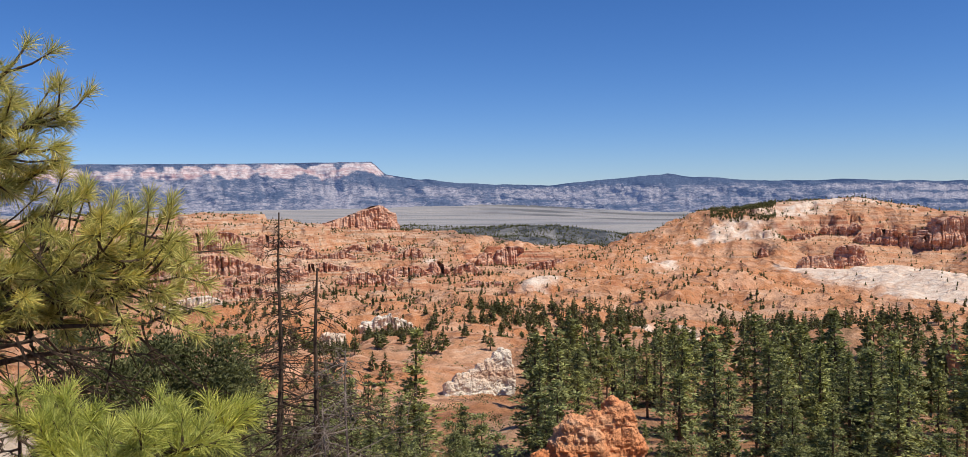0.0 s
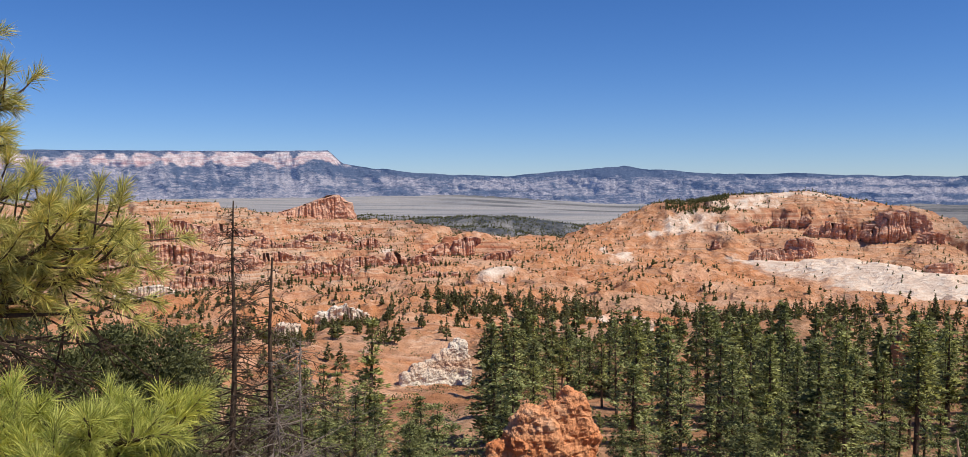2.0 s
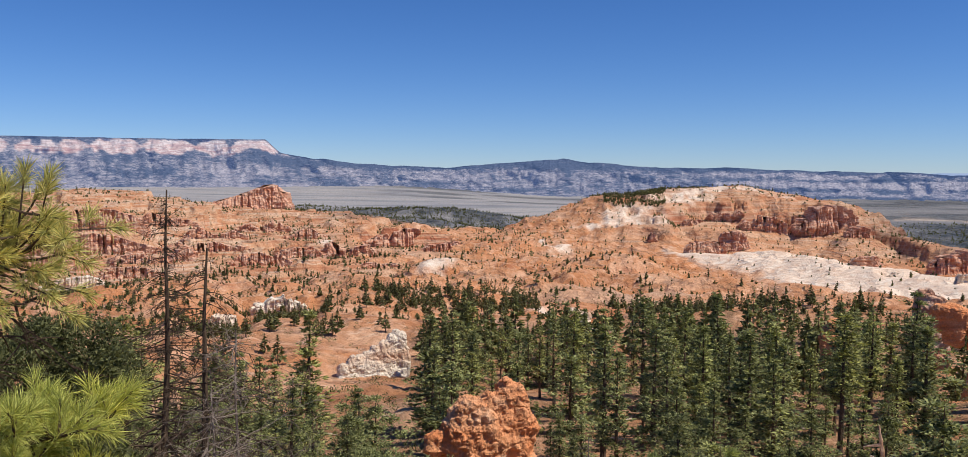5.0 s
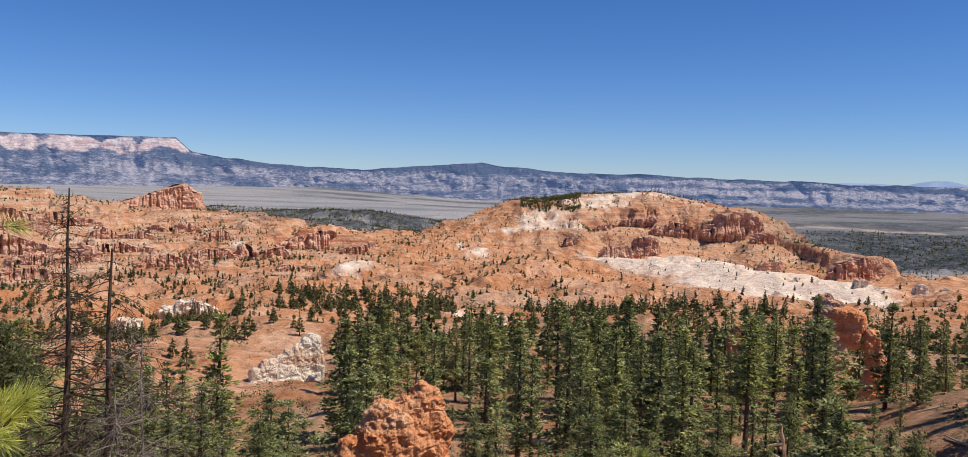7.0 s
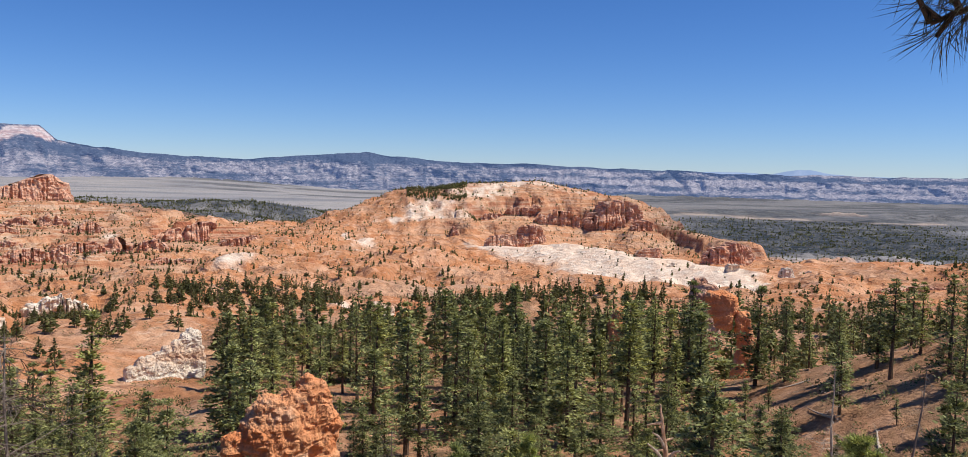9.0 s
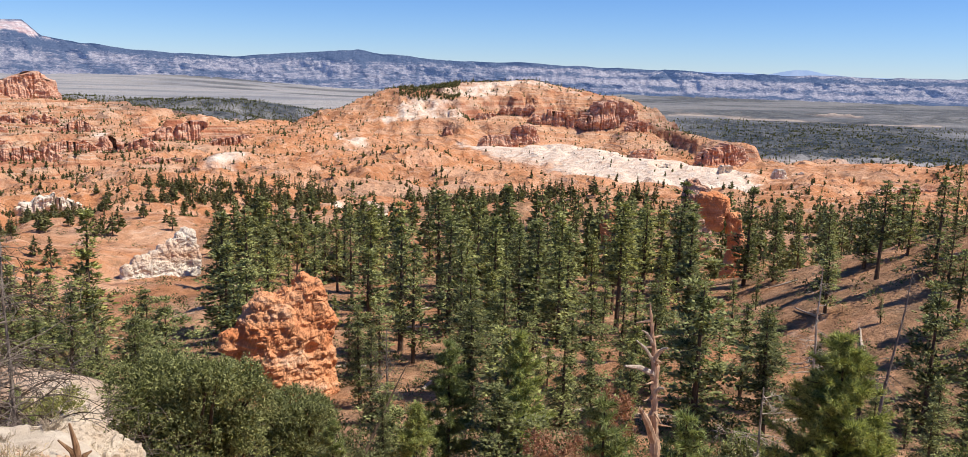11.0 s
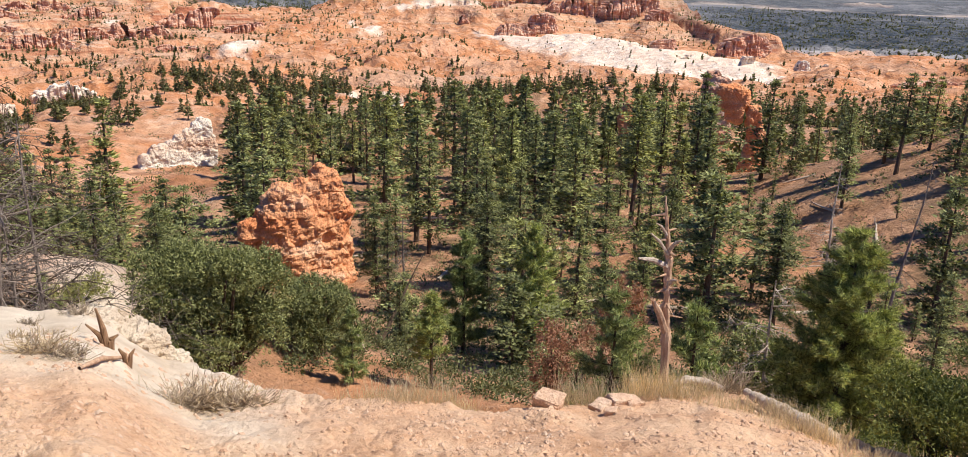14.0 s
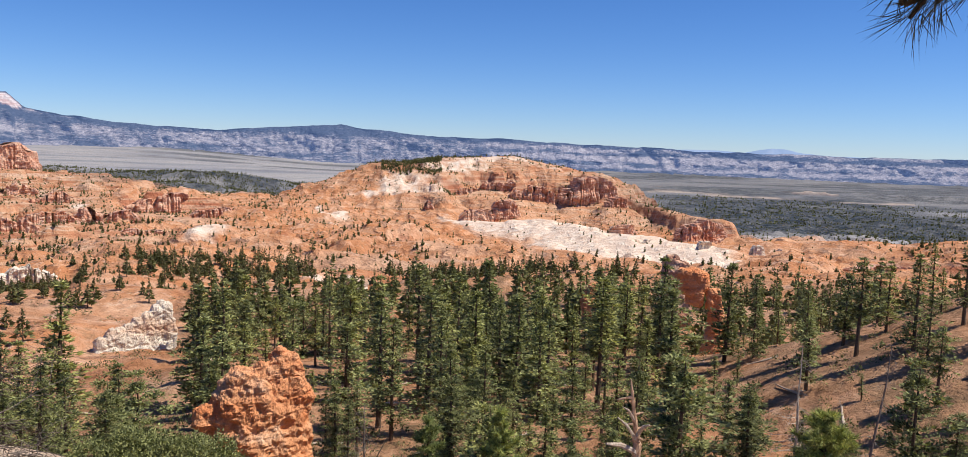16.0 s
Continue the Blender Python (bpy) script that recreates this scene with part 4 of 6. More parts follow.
# ---------------------------------------------------------------- rock towers and walls
def rock_fin(name, az, r, el_top, height_m, length, width, heading, mat, label, seed, taper=0.12, flutes=7, rough=0.16, crown=0.25, ledge=0.05, n_u=150, n_v=46, group="", top=None, blocky=0.03, crag=0.03):
    """A standing wall or tower of layered rock: fluted sides, ledges at the beds, an uneven crown. top: crown height along its length."""
    x, y, zt = place(az, r, el_top)
    rng = random.Random(seed)
    ex = 0.62
    # even steps round the plan, so that flutes keep their shape
    ud = np.linspace(0, 2 * math.pi, 4001)
    px = np.sign(np.cos(ud)) * np.abs(np.cos(ud)) ** ex * length / 2
    py = np.sign(np.sin(ud)) * np.abs(np.sin(ud)) ** ex * width / 2
    arc = np.concatenate([[0], np.cumsum(np.hypot(np.diff(px), np.diff(py)))])
    u = np.interp(np.linspace(0, arc[-1], n_u, endpoint=False), arc, ud)
    v = np.linspace(0, 1, n_v)
    U, V = np.meshgrid(u, v)
    cx = np.sign(np.cos(U)) * np.abs(np.cos(U)) ** ex * length / 2
    cy = np.sign(np.sin(U)) * np.abs(np.sin(U)) ** ex * width / 2
    s = cx / (length / 2)
    o = seed * 13.7
    # plan position along the wall drives the flutes, height drives the ledges
    per = (cx + np.sign(cy) * length * 3) / length * flutes
    row = 0 * per + np.sign(cy) * 3 + 0.18 * V
    flute = np.clip(np.abs(vnoise(per, row, seed) * 2 - 1) * 2.4, 0, 1) * 0.75 + np.clip(np.abs(vnoise(per * 2.7 + 9, row * 1.5, seed + 1) * 2 - 1) * 2.4, 0, 1) * 0.25 - 0.72
    gap = np.clip((-0.04 - flute) * 2.5, 0, 1)
    # crown height varies along the wall and sinks at the joints
    hh = 1 - crown * (0.45 - 0.9 * fbm(s * 1.6 + o, 0 * s + o, 3, seed + 2)) - crown * 0.9 * gap[-1]
    if top:
        hh = np.interp(s, np.linspace(-1, 1, len(top)), top) * (1 + 0.05 * fbm(s * 4 + o, cy / width * 3, 3, seed) - 0.05 * gap[-1])
    else:
        hh = hh * (1 - 0.45 * np.abs(s) ** 4)
    hh = np.clip(hh, 0.25, 1.02)
    Zl = V * hh * height_m
    beds = fbm(Zl / height_m * 8 + o, 0 * V + o, 3, seed + 9) * ledge * 2.0
    grow = 1 + rough * 2.6 * flute + beds - taper * V
    lump = (0.16 * width) * (fbm((cx + np.sign(cy) * 40) / (0.42 * width) + o, (Zl + cy) / (0.36 * width) + o, 5, seed + 4, 0.58) + 0.6 * (billow(cx / (0.7 * width) + o, (Zl + cy) / (0.55 * width) + o, 3, seed + 5) - 0.6))
    block = fbm((cx + np.sign(cy) * 30) / (0.55 * width) + 3 + o, (Zl - 0.3 * cx) / (0.42 * width) + o, 2, seed + 6) * 4
    lump = lump * 0.95 + blocky * width * (np.floor(block) + smooth(0.3, 0.7, block - np.floor(block)))
    lump = lump + crag * width * fbm((cx + np.sign(cy) * 50) / (0.16 * width) + o, (Zl + 0.4 * cy) / (0.13 * width) + o, 3, seed + 7)
    lx = cx * (1 + (grow - 1) * width / length) + np.cos(U) * lump
    ly = cy * grow + np.sin(U) * lump
    verts = np.stack([lx, ly, Zl], -1).reshape(-1, 3)
    faces = []
    for i in range(n_v - 1):
        for k in range(n_u):
            k2 = (k + 1) % n_u
            faces.append((i * n_u + k, i * n_u + k2, (i + 1) * n_u + k2, (i + 1) * n_u + k))
    verts = verts.tolist()
    # crown: rings that close towards the middle line
    ring = (n_v - 1) * n_u
    cap_n = fbm(lx[-1] / (0.3 * width) + o, ly[-1] / (0.3 * width), 3, seed + 8)
    for f in (0.72, 0.4, 0.0):
        n0 = len(verts)
        for k in range(n_u):
            px, py, pz = verts[(n_v - 1) * n_u + k]
            verts.append((px * (0.9 + 0.1 * f), py * f, pz + (1 - f) * 0.04 * height_m * (0.3 + 0.7 * float(cap_n[k]))))
        for k in range(n_u):
            k2 = (k + 1) % n_u
            faces.append((ring + k, ring + k2, n0 + k2, n0 + k))
        ring = n0
    bm = raw(name, verts, faces, mat, None, label, True)
    bm.location = (x, y, zt - height_m)
    bm.rotation_euler = (0, 0, radians(90 - heading))
    bm.data.polygons.foreach_set("use_smooth", np.zeros(len(bm.data.polygons), bool))
    return tagged(bm, label, "rock formation", group)


# the towers nearest to the path, and the walls that stand on the aprons
def rock_mass(name, label, blocks, az, r, el_base, mat, seed, cell=0.15, wear=0.3, grain=1.0, turn=0.0, owner=None, sink=0.0):
    """Weathered rock near enough to show its shape: rough blocks (centre, half sizes) grown into one body, then worn into knobs, beds and pits."""
    bm = bmesh.new()
    rng = random.Random(seed)
    for cx, cy, cz, sx, sy, sz in blocks:
        new_verts = bmesh.ops.create_icosphere(bm, subdivisions=3, radius=1.0)["verts"]
        spin = Matrix.Rotation(rng.uniform(-0.22, 0.22), 3, "Z") @ Matrix.Rotation(rng.uniform(-0.08, 0.08), 3, "Y")
        for v in new_verts:
            d = Vector([math.copysign(abs(c) ** 0.6, c) for c in v.co])
            v.co = spin @ Vector((d.x * sx, d.y * sy, d.z * sz)) + Vector((cx, cy, cz))
    me = bpy.data.meshes.new(name)
    bm.to_mesh(me)
    bm.free()
    ob = new(name, me)
    grow = ob.modifiers.new("grow", "REMESH")
    grow.mode, grow.voxel_size = "VOXEL", cell
    body = bpy.data.meshes.new_from_object(ob.evaluated_get(bpy.context.evaluated_depsgraph_get()))
    ob.modifiers.clear()
    ob.data = body
    body.name = name
    n_v = len(body.vertices)
    co, no = np.empty(n_v * 3), np.empty(n_v * 3)
    body.vertices.foreach_get("co", co)
    body.vertices.foreach_get("normal", no)
    co, no = co.reshape(-1, 3), no.reshape(-1, 3)
    off = Vector((seed * 3.1, seed * 1.7, 0))
    for i in range(n_v):
        p = Vector(co[i]) / grain + off
        flat = Vector((p.x, p.y, p.z * 1.25))
        knob = 1.1 * noise.noise(p * 0.55) + 1.0 * (abs(noise.noise(flat * 0.8 + Vector((7, 3, 1)))) - 0.22) + 0.65 * (abs(noise.noise(flat * 1.9)) - 0.22) + 0.35 * (abs(noise.noise(p * 4.2)) - 0.22) + 0.22 * noise.noise(Vector((p.x * 0.15, p.y * 0.15, p.z * 2.2))) + 0.5 * (abs(noise.noise(Vector((p.x * 0.9, p.y * 0.9, p.z * 0.25)))) - 0.22)
        # hollows bite in here and there
        knob -= 1.6 * max(0.0, noise.noise(p * 0.75 + Vector((0, 20, 9))) - 0.22)
        co[i] += no[i] * knob * wear
    body.vertices.foreach_set("co", co.ravel())
    body.polygons.foreach_set("use_smooth", np.zeros(len(body.polygons), bool))
    body.update()
    body.materials.clear()
    body.materials.append(mat)
    x, y, z = place(az, r, el_base)
    ob.location = (x, y, z - sink)
    ob.rotation_euler = (0, 0, radians(turn - az))
    tagged(ob, label)
    if owner:
        ob.parent = owner
        ob.matrix_parent_inverse = owner.matrix_basis.inverted()
        return ob
    return tagged(ob, label, "rock formation")


rock_mass("hoodoo_rock", "weathered bright orange rock fin among dark pines",
          [(0.3, 0, 1.0, 3.6, 2.0, 2.6), (0.6, 0, 3.6, 3.0, 1.8, 2.4), (1.7, 0.1, 5.6, 1.75, 1.5, 3.2), (1.8, 0.1, 8.2, 1.3, 1.0, 2.0), (2.7, 0, 5.0, 0.95, 1.1, 2.9), (-0.7, -0.1, 6.4, 1.8, 1.4, 2.5), (0.5, 0, 7.4, 1.2, 1.1, 2.0), (-0.9, 0.1, 8.3, 0.7, 0.8, 0.7),
           (-2.0, 0, 5.8, 0.95, 1.2, 1.9), (-2.2, 0.1, 7.3, 0.4, 0.6, 0.8), (-3.2, 0.2, 5.9, 0.9, 0.8, 0.8), (0.5, -0.6, 4.6, 1.2, 1.2, 2.6), (1.5, 0, 9.8, 0.5, 0.6, 0.6)],
          -5.4, 60, -22.9, M_ORANGE, 11, 0.13, 0.36, 0.85, turn=12)
tower = rock_mass("orange_hoodoo", "leaning orange hoodoo tower with a wide overhanging head", [(0.2, 0, 0, 2.2, 2.2, 3.2), (0.2, 0, 4, 1.5, 1.7, 3.4), (0.2, 0, 7.6, 1.2, 1.5, 3.0), (-0.3, 0, 10.2, 1.2, 1.5, 1.8), (1.5, 0.4, 5.5, 0.9, 1.2, 2.4)],
                  24.75, 150, -13.6, M_ORANGE, 14, 0.2, 0.4, 1.2, turn=10)
rock_mass("head", "broad dark orange overhanging slab", [(0.5, 0, 1.4, 1.6, 1.4, 1.6), (-0.1, 0, 3.0, 2.1, 1.7, 1.5), (-0.5, 0, 4.9, 2.5, 1.8, 1.5), (1.5, 0, 4.2, 1.1, 1.4, 1.5)],
          23.3, 150, -10.3, M_ORANGE, 16, 0.18, 0.34, 1.2, owner=tower)
rock_mass("orange_hoodoo", "dark red hoodoo block behind the tower", [(0, 0, 2, 3.0, 2.6, 4.5), (0, 0, 7, 2.6, 2.4, 3.4), (-0.9, 0, 10, 1.5, 1.6, 2.0), (0.9, 0, 9.4, 1.6, 1.8, 1.4), (2.4, 0, 5.5, 1.2, 1.6, 3.0)],
          22.2, 168, -11.1, M_RED, 15, 0.26, 0.5, 1.6)
rock_mass("white_rock_fin", "cream and pink limestone fin above the pines",
          [(0, 0, 0.6, 6.6, 1.4, 2.4), (1.6, 0, 2.6, 5.0, 1.2, 2.2), (-5.5, 0, 2.0, 1.0, 1.0, 2.4), (-4.0, 0.1, 2.6, 1.0, 1.0, 2.8), (-2.6, -0.1, 2.6, 1.0, 1.0, 3.2), (-1.2, 0, 3.4, 1.0, 1.0, 2.9), (0.4, 0.1, 3.8, 1.1, 1.1, 3.3), (2.0, 0, 4.6, 1.1, 1.1, 3.4), (3.5, 0.1, 5.4, 1.15, 1.2, 3.6), (5.0, 0, 5.8, 1.2, 1.2, 3.4),
           (5.6, 0, 3.4, 1.1, 1.3, 3.4), (4.2, 0.1, 9.0, 0.6, 0.7, 0.6), (-3.9, 0, 5.3, 0.5, 0.6, 0.6)],
          -12.95, 150, -14.35, M_WHITE, 12, 0.18, 0.27, 0.9, turn=20)
rock_mass("rock_outcrop", "small blocky pink rock outcrop in the pines", [(0, 0, 1, 4.2, 3, 3.0), (-1.2, 0, 3.2, 2.6, 2.4, 2.4), (2.2, 0, 2.8, 1.9, 2.2, 2.2)], 0.9, 300, -10.4, M_WHITE, 17, 0.4, 0.6, 2.0)
rock_mass("rock_stub", "small cream and orange rock stub among the pines", [(0, 0, 1, 1.7, 1.5, 3.0), (0.2, 0, 4, 1.1, 1.1, 2.4), (-0.9, 0, 3, 0.8, 0.9, 2.0)], 16.7, 165, -11.4, M_ORANGE, 19, 0.24, 0.4, 1.4)
rock_fin("red_rock_wall", -16.5, 170, -12.2, 8, 9, 4, 85, M_RED, "low red rock wall in the trees", 18, flutes=5)
rock_fin("rock_tower", 28.5, 860, -6.3, 14, 6, 6, 90, M_WHITE, "slim pale pink rock tower", 38, flutes=2, rough=0.12, crown=0.2)
rock_fin("rock_stub", 5.6, 1225, -4.2, 18, 14, 10, 90, M_RED, "small red outcrop on the white slope", 33, flutes=3)
rock_fin("tilted_butte", -21.4, 2030, -1.2, 62, 240, 84, 68, M_RED, "tilted pink butte with a sloping crest", 44, flutes=30, rough=0.10, taper=0.45, ledge=0.06, n_u=300, n_v=36,
         top=(0.25, 0.28, 0.36, 0.45, 0.55, 0.65, 0.76, 0.87, 0.97, 1.0, 0.70))
A = "red cliffs of the amphitheatre"
WALL_LOOK = [("red_rock_wall", M_RED, "banded red hoodoo wall, upper tier", 22, 0.2, 0.22, A), ("red_rock_wall", M_RED, "banded red hoodoo wall, middle tier", 24, 0.22, 0.3, A), ("red_rock_wall", M_RED, "broad red hoodoo wall, middle tier", 10, 0.22, 0.25, A),
             ("red_rock_wall", M_RED, "pink hoodoo wall with pale caps", 16, 0.22, 0.35, A), ("red_rock_wall", M_RED, "low row of red hoodoos", 14, 0.24, 0.4, A), ("white_rock_fin", M_WHITE, "long pale pink rock wall", 12, 0.2, 0.3, ""),
             ("red_rock_wall", M_RED, "dark red eroded rock wall with ledges", 8, 0.2, 0.3, ""), ("red_rock_wall", M_RED, "pale pink banded cliff of the side canyon", 12, 0.2, 0.2, ""), ("red_cliff", M_RED, "low red cliff under the mesa", 7, 0.12, 0.15, ""),
             ("red_cliff", M_RED, "tall red cliff with vertical joints under the mesa", 5, 0.12, 0.12, ""), ("red_cliff", M_RED, "flat-topped red rock block", 4, 0.1, 0.1, ""), ("red_cliff", M_RED, "long pink and red castle-like cliff", 11, 0.12, 0.14, ""),
             ("red_cliff", M_RED, "high banded red cliff of the mesa's end", 12, 0.22, 0.22, ""), ("red_cliff", M_RED, "gullied red cliff of the mesa's face", 7, 0.22, 0.3, ""), ("red_rock_wall", M_RED, "low pink cliff band along the ridge", 14, 0.16, 0.3, ""),
             ("white_rock_fin", M_WHITE, "broken white limestone fin on a talus slope", 8, 0.2, 0.5, ""), ("white_rock_fin", M_WHITE, "pale limestone pillars beside the wash", 4, 0.2, 0.3, ""), ("white_rock_fin", M_WHITE, "cream and pink limestone fin above the pines", 6, 0.2, 0.45, ""),
             ("rock_outcrop", M_ORANGE, "small blocky orange rock outcrop in the pines", 4, 0.16, 0.15, ""), ("white_rock_fin", M_WHITE, "square pale pink rock block", 3, 0.1, 0.1, ""), ("white_rock_fin", M_WHITE, "pale pink square rock towers", 3, 0.12, 0.2, ""),
             ("white_rock_fin", M_WHITE, "low cream rock row on white slope", 6, 0.2, 0.3, "")]
WALL_LOOK += [("red_rock_wall", M_RED, "banded red hoodoo row with broken crown", 12, 0.2, 0.35, A)] * 10 + [("red_cliff", M_RED, "broken red cliff band high on the mesa", 12, 0.2, 0.35, "")] * 4
for n, ((wa, wr, we, wh, wl, ww, wd), (nm, mt, lab, fl, ro, cr, gr)) in enumerate(zip(WALLS, WALL_LOOK)):
    if n in (17, 18):
        continue
    rock_fin(nm, wa, wr, we, wh * 1.2, wl * (1.35 if nm == "red_rock_wall" else 1.0), ww, wd, mt, lab, 60 + n, flutes=max(4, int(fl * 2.4)), rough=ro * (0.9 if nm == "red_rock_wall" else 0.9 if nm == "white_rock_fin" else 0.7), crown=min(0.55, cr * (0.9 if nm == "white_rock_fin" else 1.6)), ledge=0.05, n_u=max(120, fl * 15), n_v=20, group=gr)


# ---------------------------------------------------------------- conifers
def make_conifer(rng, h, spread, bare, open_crown=0.0, rounded=False, fine=1.0, name="conifer"):
    """A conifer: tapered trunk with dead stubs, and uneven whorls of drooping boughs that carry pads of needle sprigs."""
    tree = new(name)
    lean = Vector((rng.uniform(-0.02, 0.02), rng.uniform(-0.02, 0.02), 1))
    wood, leaf = Soup(), Soup()
    pts = [lean * (h * t) + Vector((0.04 * math.sin(5 * t), 0.04 * math.cos(4 * t), 0)) * h * 0.05 for t in (-0.05, 0.1, 0.3, 0.55, 0.8, 1.0)]
    r0 = 0.012 * h + 0.05
    wood.tube(pts, [r0 * k for k in (1.25, 1.0, 0.82, 0.58, 0.3, 0.06)], 7)
    n_w = int(h * 1.6)
    phase = rng.uniform(0, 6.28)
    lumps = [rng.uniform(0.62, 1.22) for _ in range(9)]
    for i in range(n_w):
        x = (i + rng.random() * 0.8) / n_w
        t = bare + (1 - bare) * x
        if rounded:
            prof = min(1, 0.35 + x / 0.3) * max(0.0, 1 - x ** 1.35) ** 0.7 * (0.76 + 0.38 * math.sin(i * 2.3 + h)) + 0.07
        else:
            prof = (1 - x) ** 0.85 * (0.6 + 0.4 * min(1, x / 0.12)) * (0.84 + 0.28 * math.sin(i * 1.7 + h)) + 0.05
        j = min(int(x * 8), 7)
        prof *= lumps[j] + (lumps[j + 1] - lumps[j]) * (x * 8 - j)
        for _ in range(rng.choice((4, 5, 5, 6))):
            if rng.random() < open_crown:
                continue
            a = rng.uniform(0, 6.28)
            L = spread * prof * rng.uniform(0.6, 1.12) * (1 + 0.34 * math.sin(a + phase + 4 * x))
            d = Vector((math.cos(a), math.sin(a), rng.uniform(-0.22, 0.22) + 0.5 * max(0, t - 0.55)))
            p0 = lean * (h * t)
            side = Vector((-d.y, d.x, 0)).normalized()
            if t < 0.75:
                wood.tube([p0, p0 + d * L * 0.9 - Vector((0, 0, 0.08 * L))], [0.045 * (1.15 - t), 0.01], 3, False)
            for m in range(max(2, int(round((1.2 + 2.6 * prof) * fine ** 0.5)))):
                f = rng.uniform(0.22, 1.0)
                s = rng.uniform(0.40, 0.72) * (0.62 + 0.4 * prof)
                q = p0 + d * L * f + side * rng.gauss(0, 0.22) * L * (1.1 - 0.6 * f) + Vector((0, 0, rng.gauss(0, 0.10) - 0.10 * L * f * f))
                for _ in range(int(9 * fine ** 0.45)):
                    e = rnd_dir(rng)
                    e.z *= 0.45
                    w = (d * 0.45 + e * 0.9 + Vector((0, 0, 0.16))).normalized()
                    k = 0.78 / fine ** 0.36
                    leaf.sprig(q + e * s * 0.62, w, s * rng.uniform(0.75, 1.15) * k, s * 0.62 * k, w.cross(Vector((rng.gauss(0, 0.6), rng.gauss(0, 0.6), 1))).normalized())
    for _ in range(int(6 + 16 * bare)):
        t = rng.uniform(0.06, bare + 0.08)
        a = rng.uniform(0, 6.28)
        d = Vector((math.cos(a), math.sin(a), -0.15))
        wood.tube([lean * h * t, lean * h * t + d * rng.uniform(0.4, 1.5)], [0.03, 0.008], 3, False)
    wood.make("trunk", M_BARK, tree)
    leaf.make("crown", M_NEEDLE, tree)
    return tree


TREE_LABELS = ["tall dark-green conifer with dense rounded crown", "dark-green fir with drooping boughs", "open-crowned ponderosa pine with bare lower trunk", "slim dark-green conifer on the slope", "broad bushy green pine in the wood", "ragged half-bare conifer with thin crown"]
TREE_FORMS = ((16, 2.8, 0.14, 0.08, True), (14, 3.1, 0.05, 0.03, False), (15, 3.0, 0.38, 0.22, True), (12, 2.2, 0.08, 0.05, False), (9, 2.9, 0.05, 0.0, True), (14, 2.0, 0.25, 0.5, False))
rng = random.Random(5)
# the nearest trees show their sprigs, so they carry more and smaller ones
protos = [(make_conifer(rng, *form), form[0]) for form in TREE_FORMS]
near_protos = [(make_conifer(rng, *TREE_FORMS[k], fine=3.0), TREE_FORMS[k][0]) for k in (0, 1, 2, 4)]
for (p, _h), k in zip(protos + near_protos, (0, 1, 2, 3, 4, 5, 0, 1, 2, 4)):
    tagged(p, TREE_LABELS[k], "tree", "conifers of the wood")

KEEP_CLEAR = [(-5.6, 60, 5.2, 0.45), (-12.9, 150, 4.2, 0.52), (23.9, 150, 2.0, 0.62)]  # bearing, range, half width of rocks that stand free, and how near the trees come


def blocked(az, r, h):
    for a, rr, half, k in KEEP_CLEAR:
        if abs(az - a) < half * 0.75 and rr * k < r < rr + 6:
            return True
    return False


spots = []
rs0 = np.random.RandomState(17)
CA, CR = rs0.uniform(-34, 42, 12000), rs0.uniform(24 ** 1.1, 340 ** 1.1, 12000) ** (1 / 1.1)
CX, CY = CR * np.sin(np.radians(CA)), CR * np.cos(np.radians(CA))
CW = wood_cover(CX, CY)
for az_, r_, x, y, cw in zip(CA, CR, CX, CY, CW):
    if len(spots) >= 900:
        break
    gap = 2.5 if r_ < 62 else 4.0 if r_ < 190 else 3.6
    if rng.random() > cw or any((x - a) ** 2 + (y - b) ** 2 < gap * gap for a, b, *_ in spots) or blocked(az_, r_, 12):
        continue
    spots.append((x, y, az_, r_))
spots.sort(key=lambda s: s[3])
used = set()
SPOT_Z = height(np.array([p[0] for p in spots]), np.array([p[1] for p in spots]))
for n, (x, y, az_, r_) in enumerate(spots[:300]):
    if r_ < 64:
        k, kinds = rng.choices(range(4), (4, 4, 3, 3))[0], near_protos
    else:
        k, kinds = rng.choices(range(6), (6, 5, 4, 4, 2, 2))[0], protos
    tall = float(np.interp(r_, [25, 45, 62, 90, 120, 160, 210, 280], [3.4, 6.4, 8.4, 10.4, 10.8, 10.4, 9.0, 7.6])) * rng.choice((0.36, 0.5, 0.66, 0.8, 0.9, 1.0, 1.15, 1.25)) * rng.uniform(0.9, 1.1) * (0.72 if az_ > 27 and r_ > 60 else 1.0)
    s = tall / kinds[k][1]
    m = Matrix.Translation((x, y, SPOT_Z[n] - 0.1)) @ Matrix.Rotation(rng.uniform(0, 6.28), 4, "Z")
    tree = kinds[k][0]
    if tree not in used:
        used.add(tree)
        tree.matrix_basis = m
    else:
        tree = copy_thing(tree, m)
    wide = 1.2 * s * rng.uniform(0.85, 1.3)
    tree.scale = (wide, wide * rng.uniform(0.9, 1.1), s)


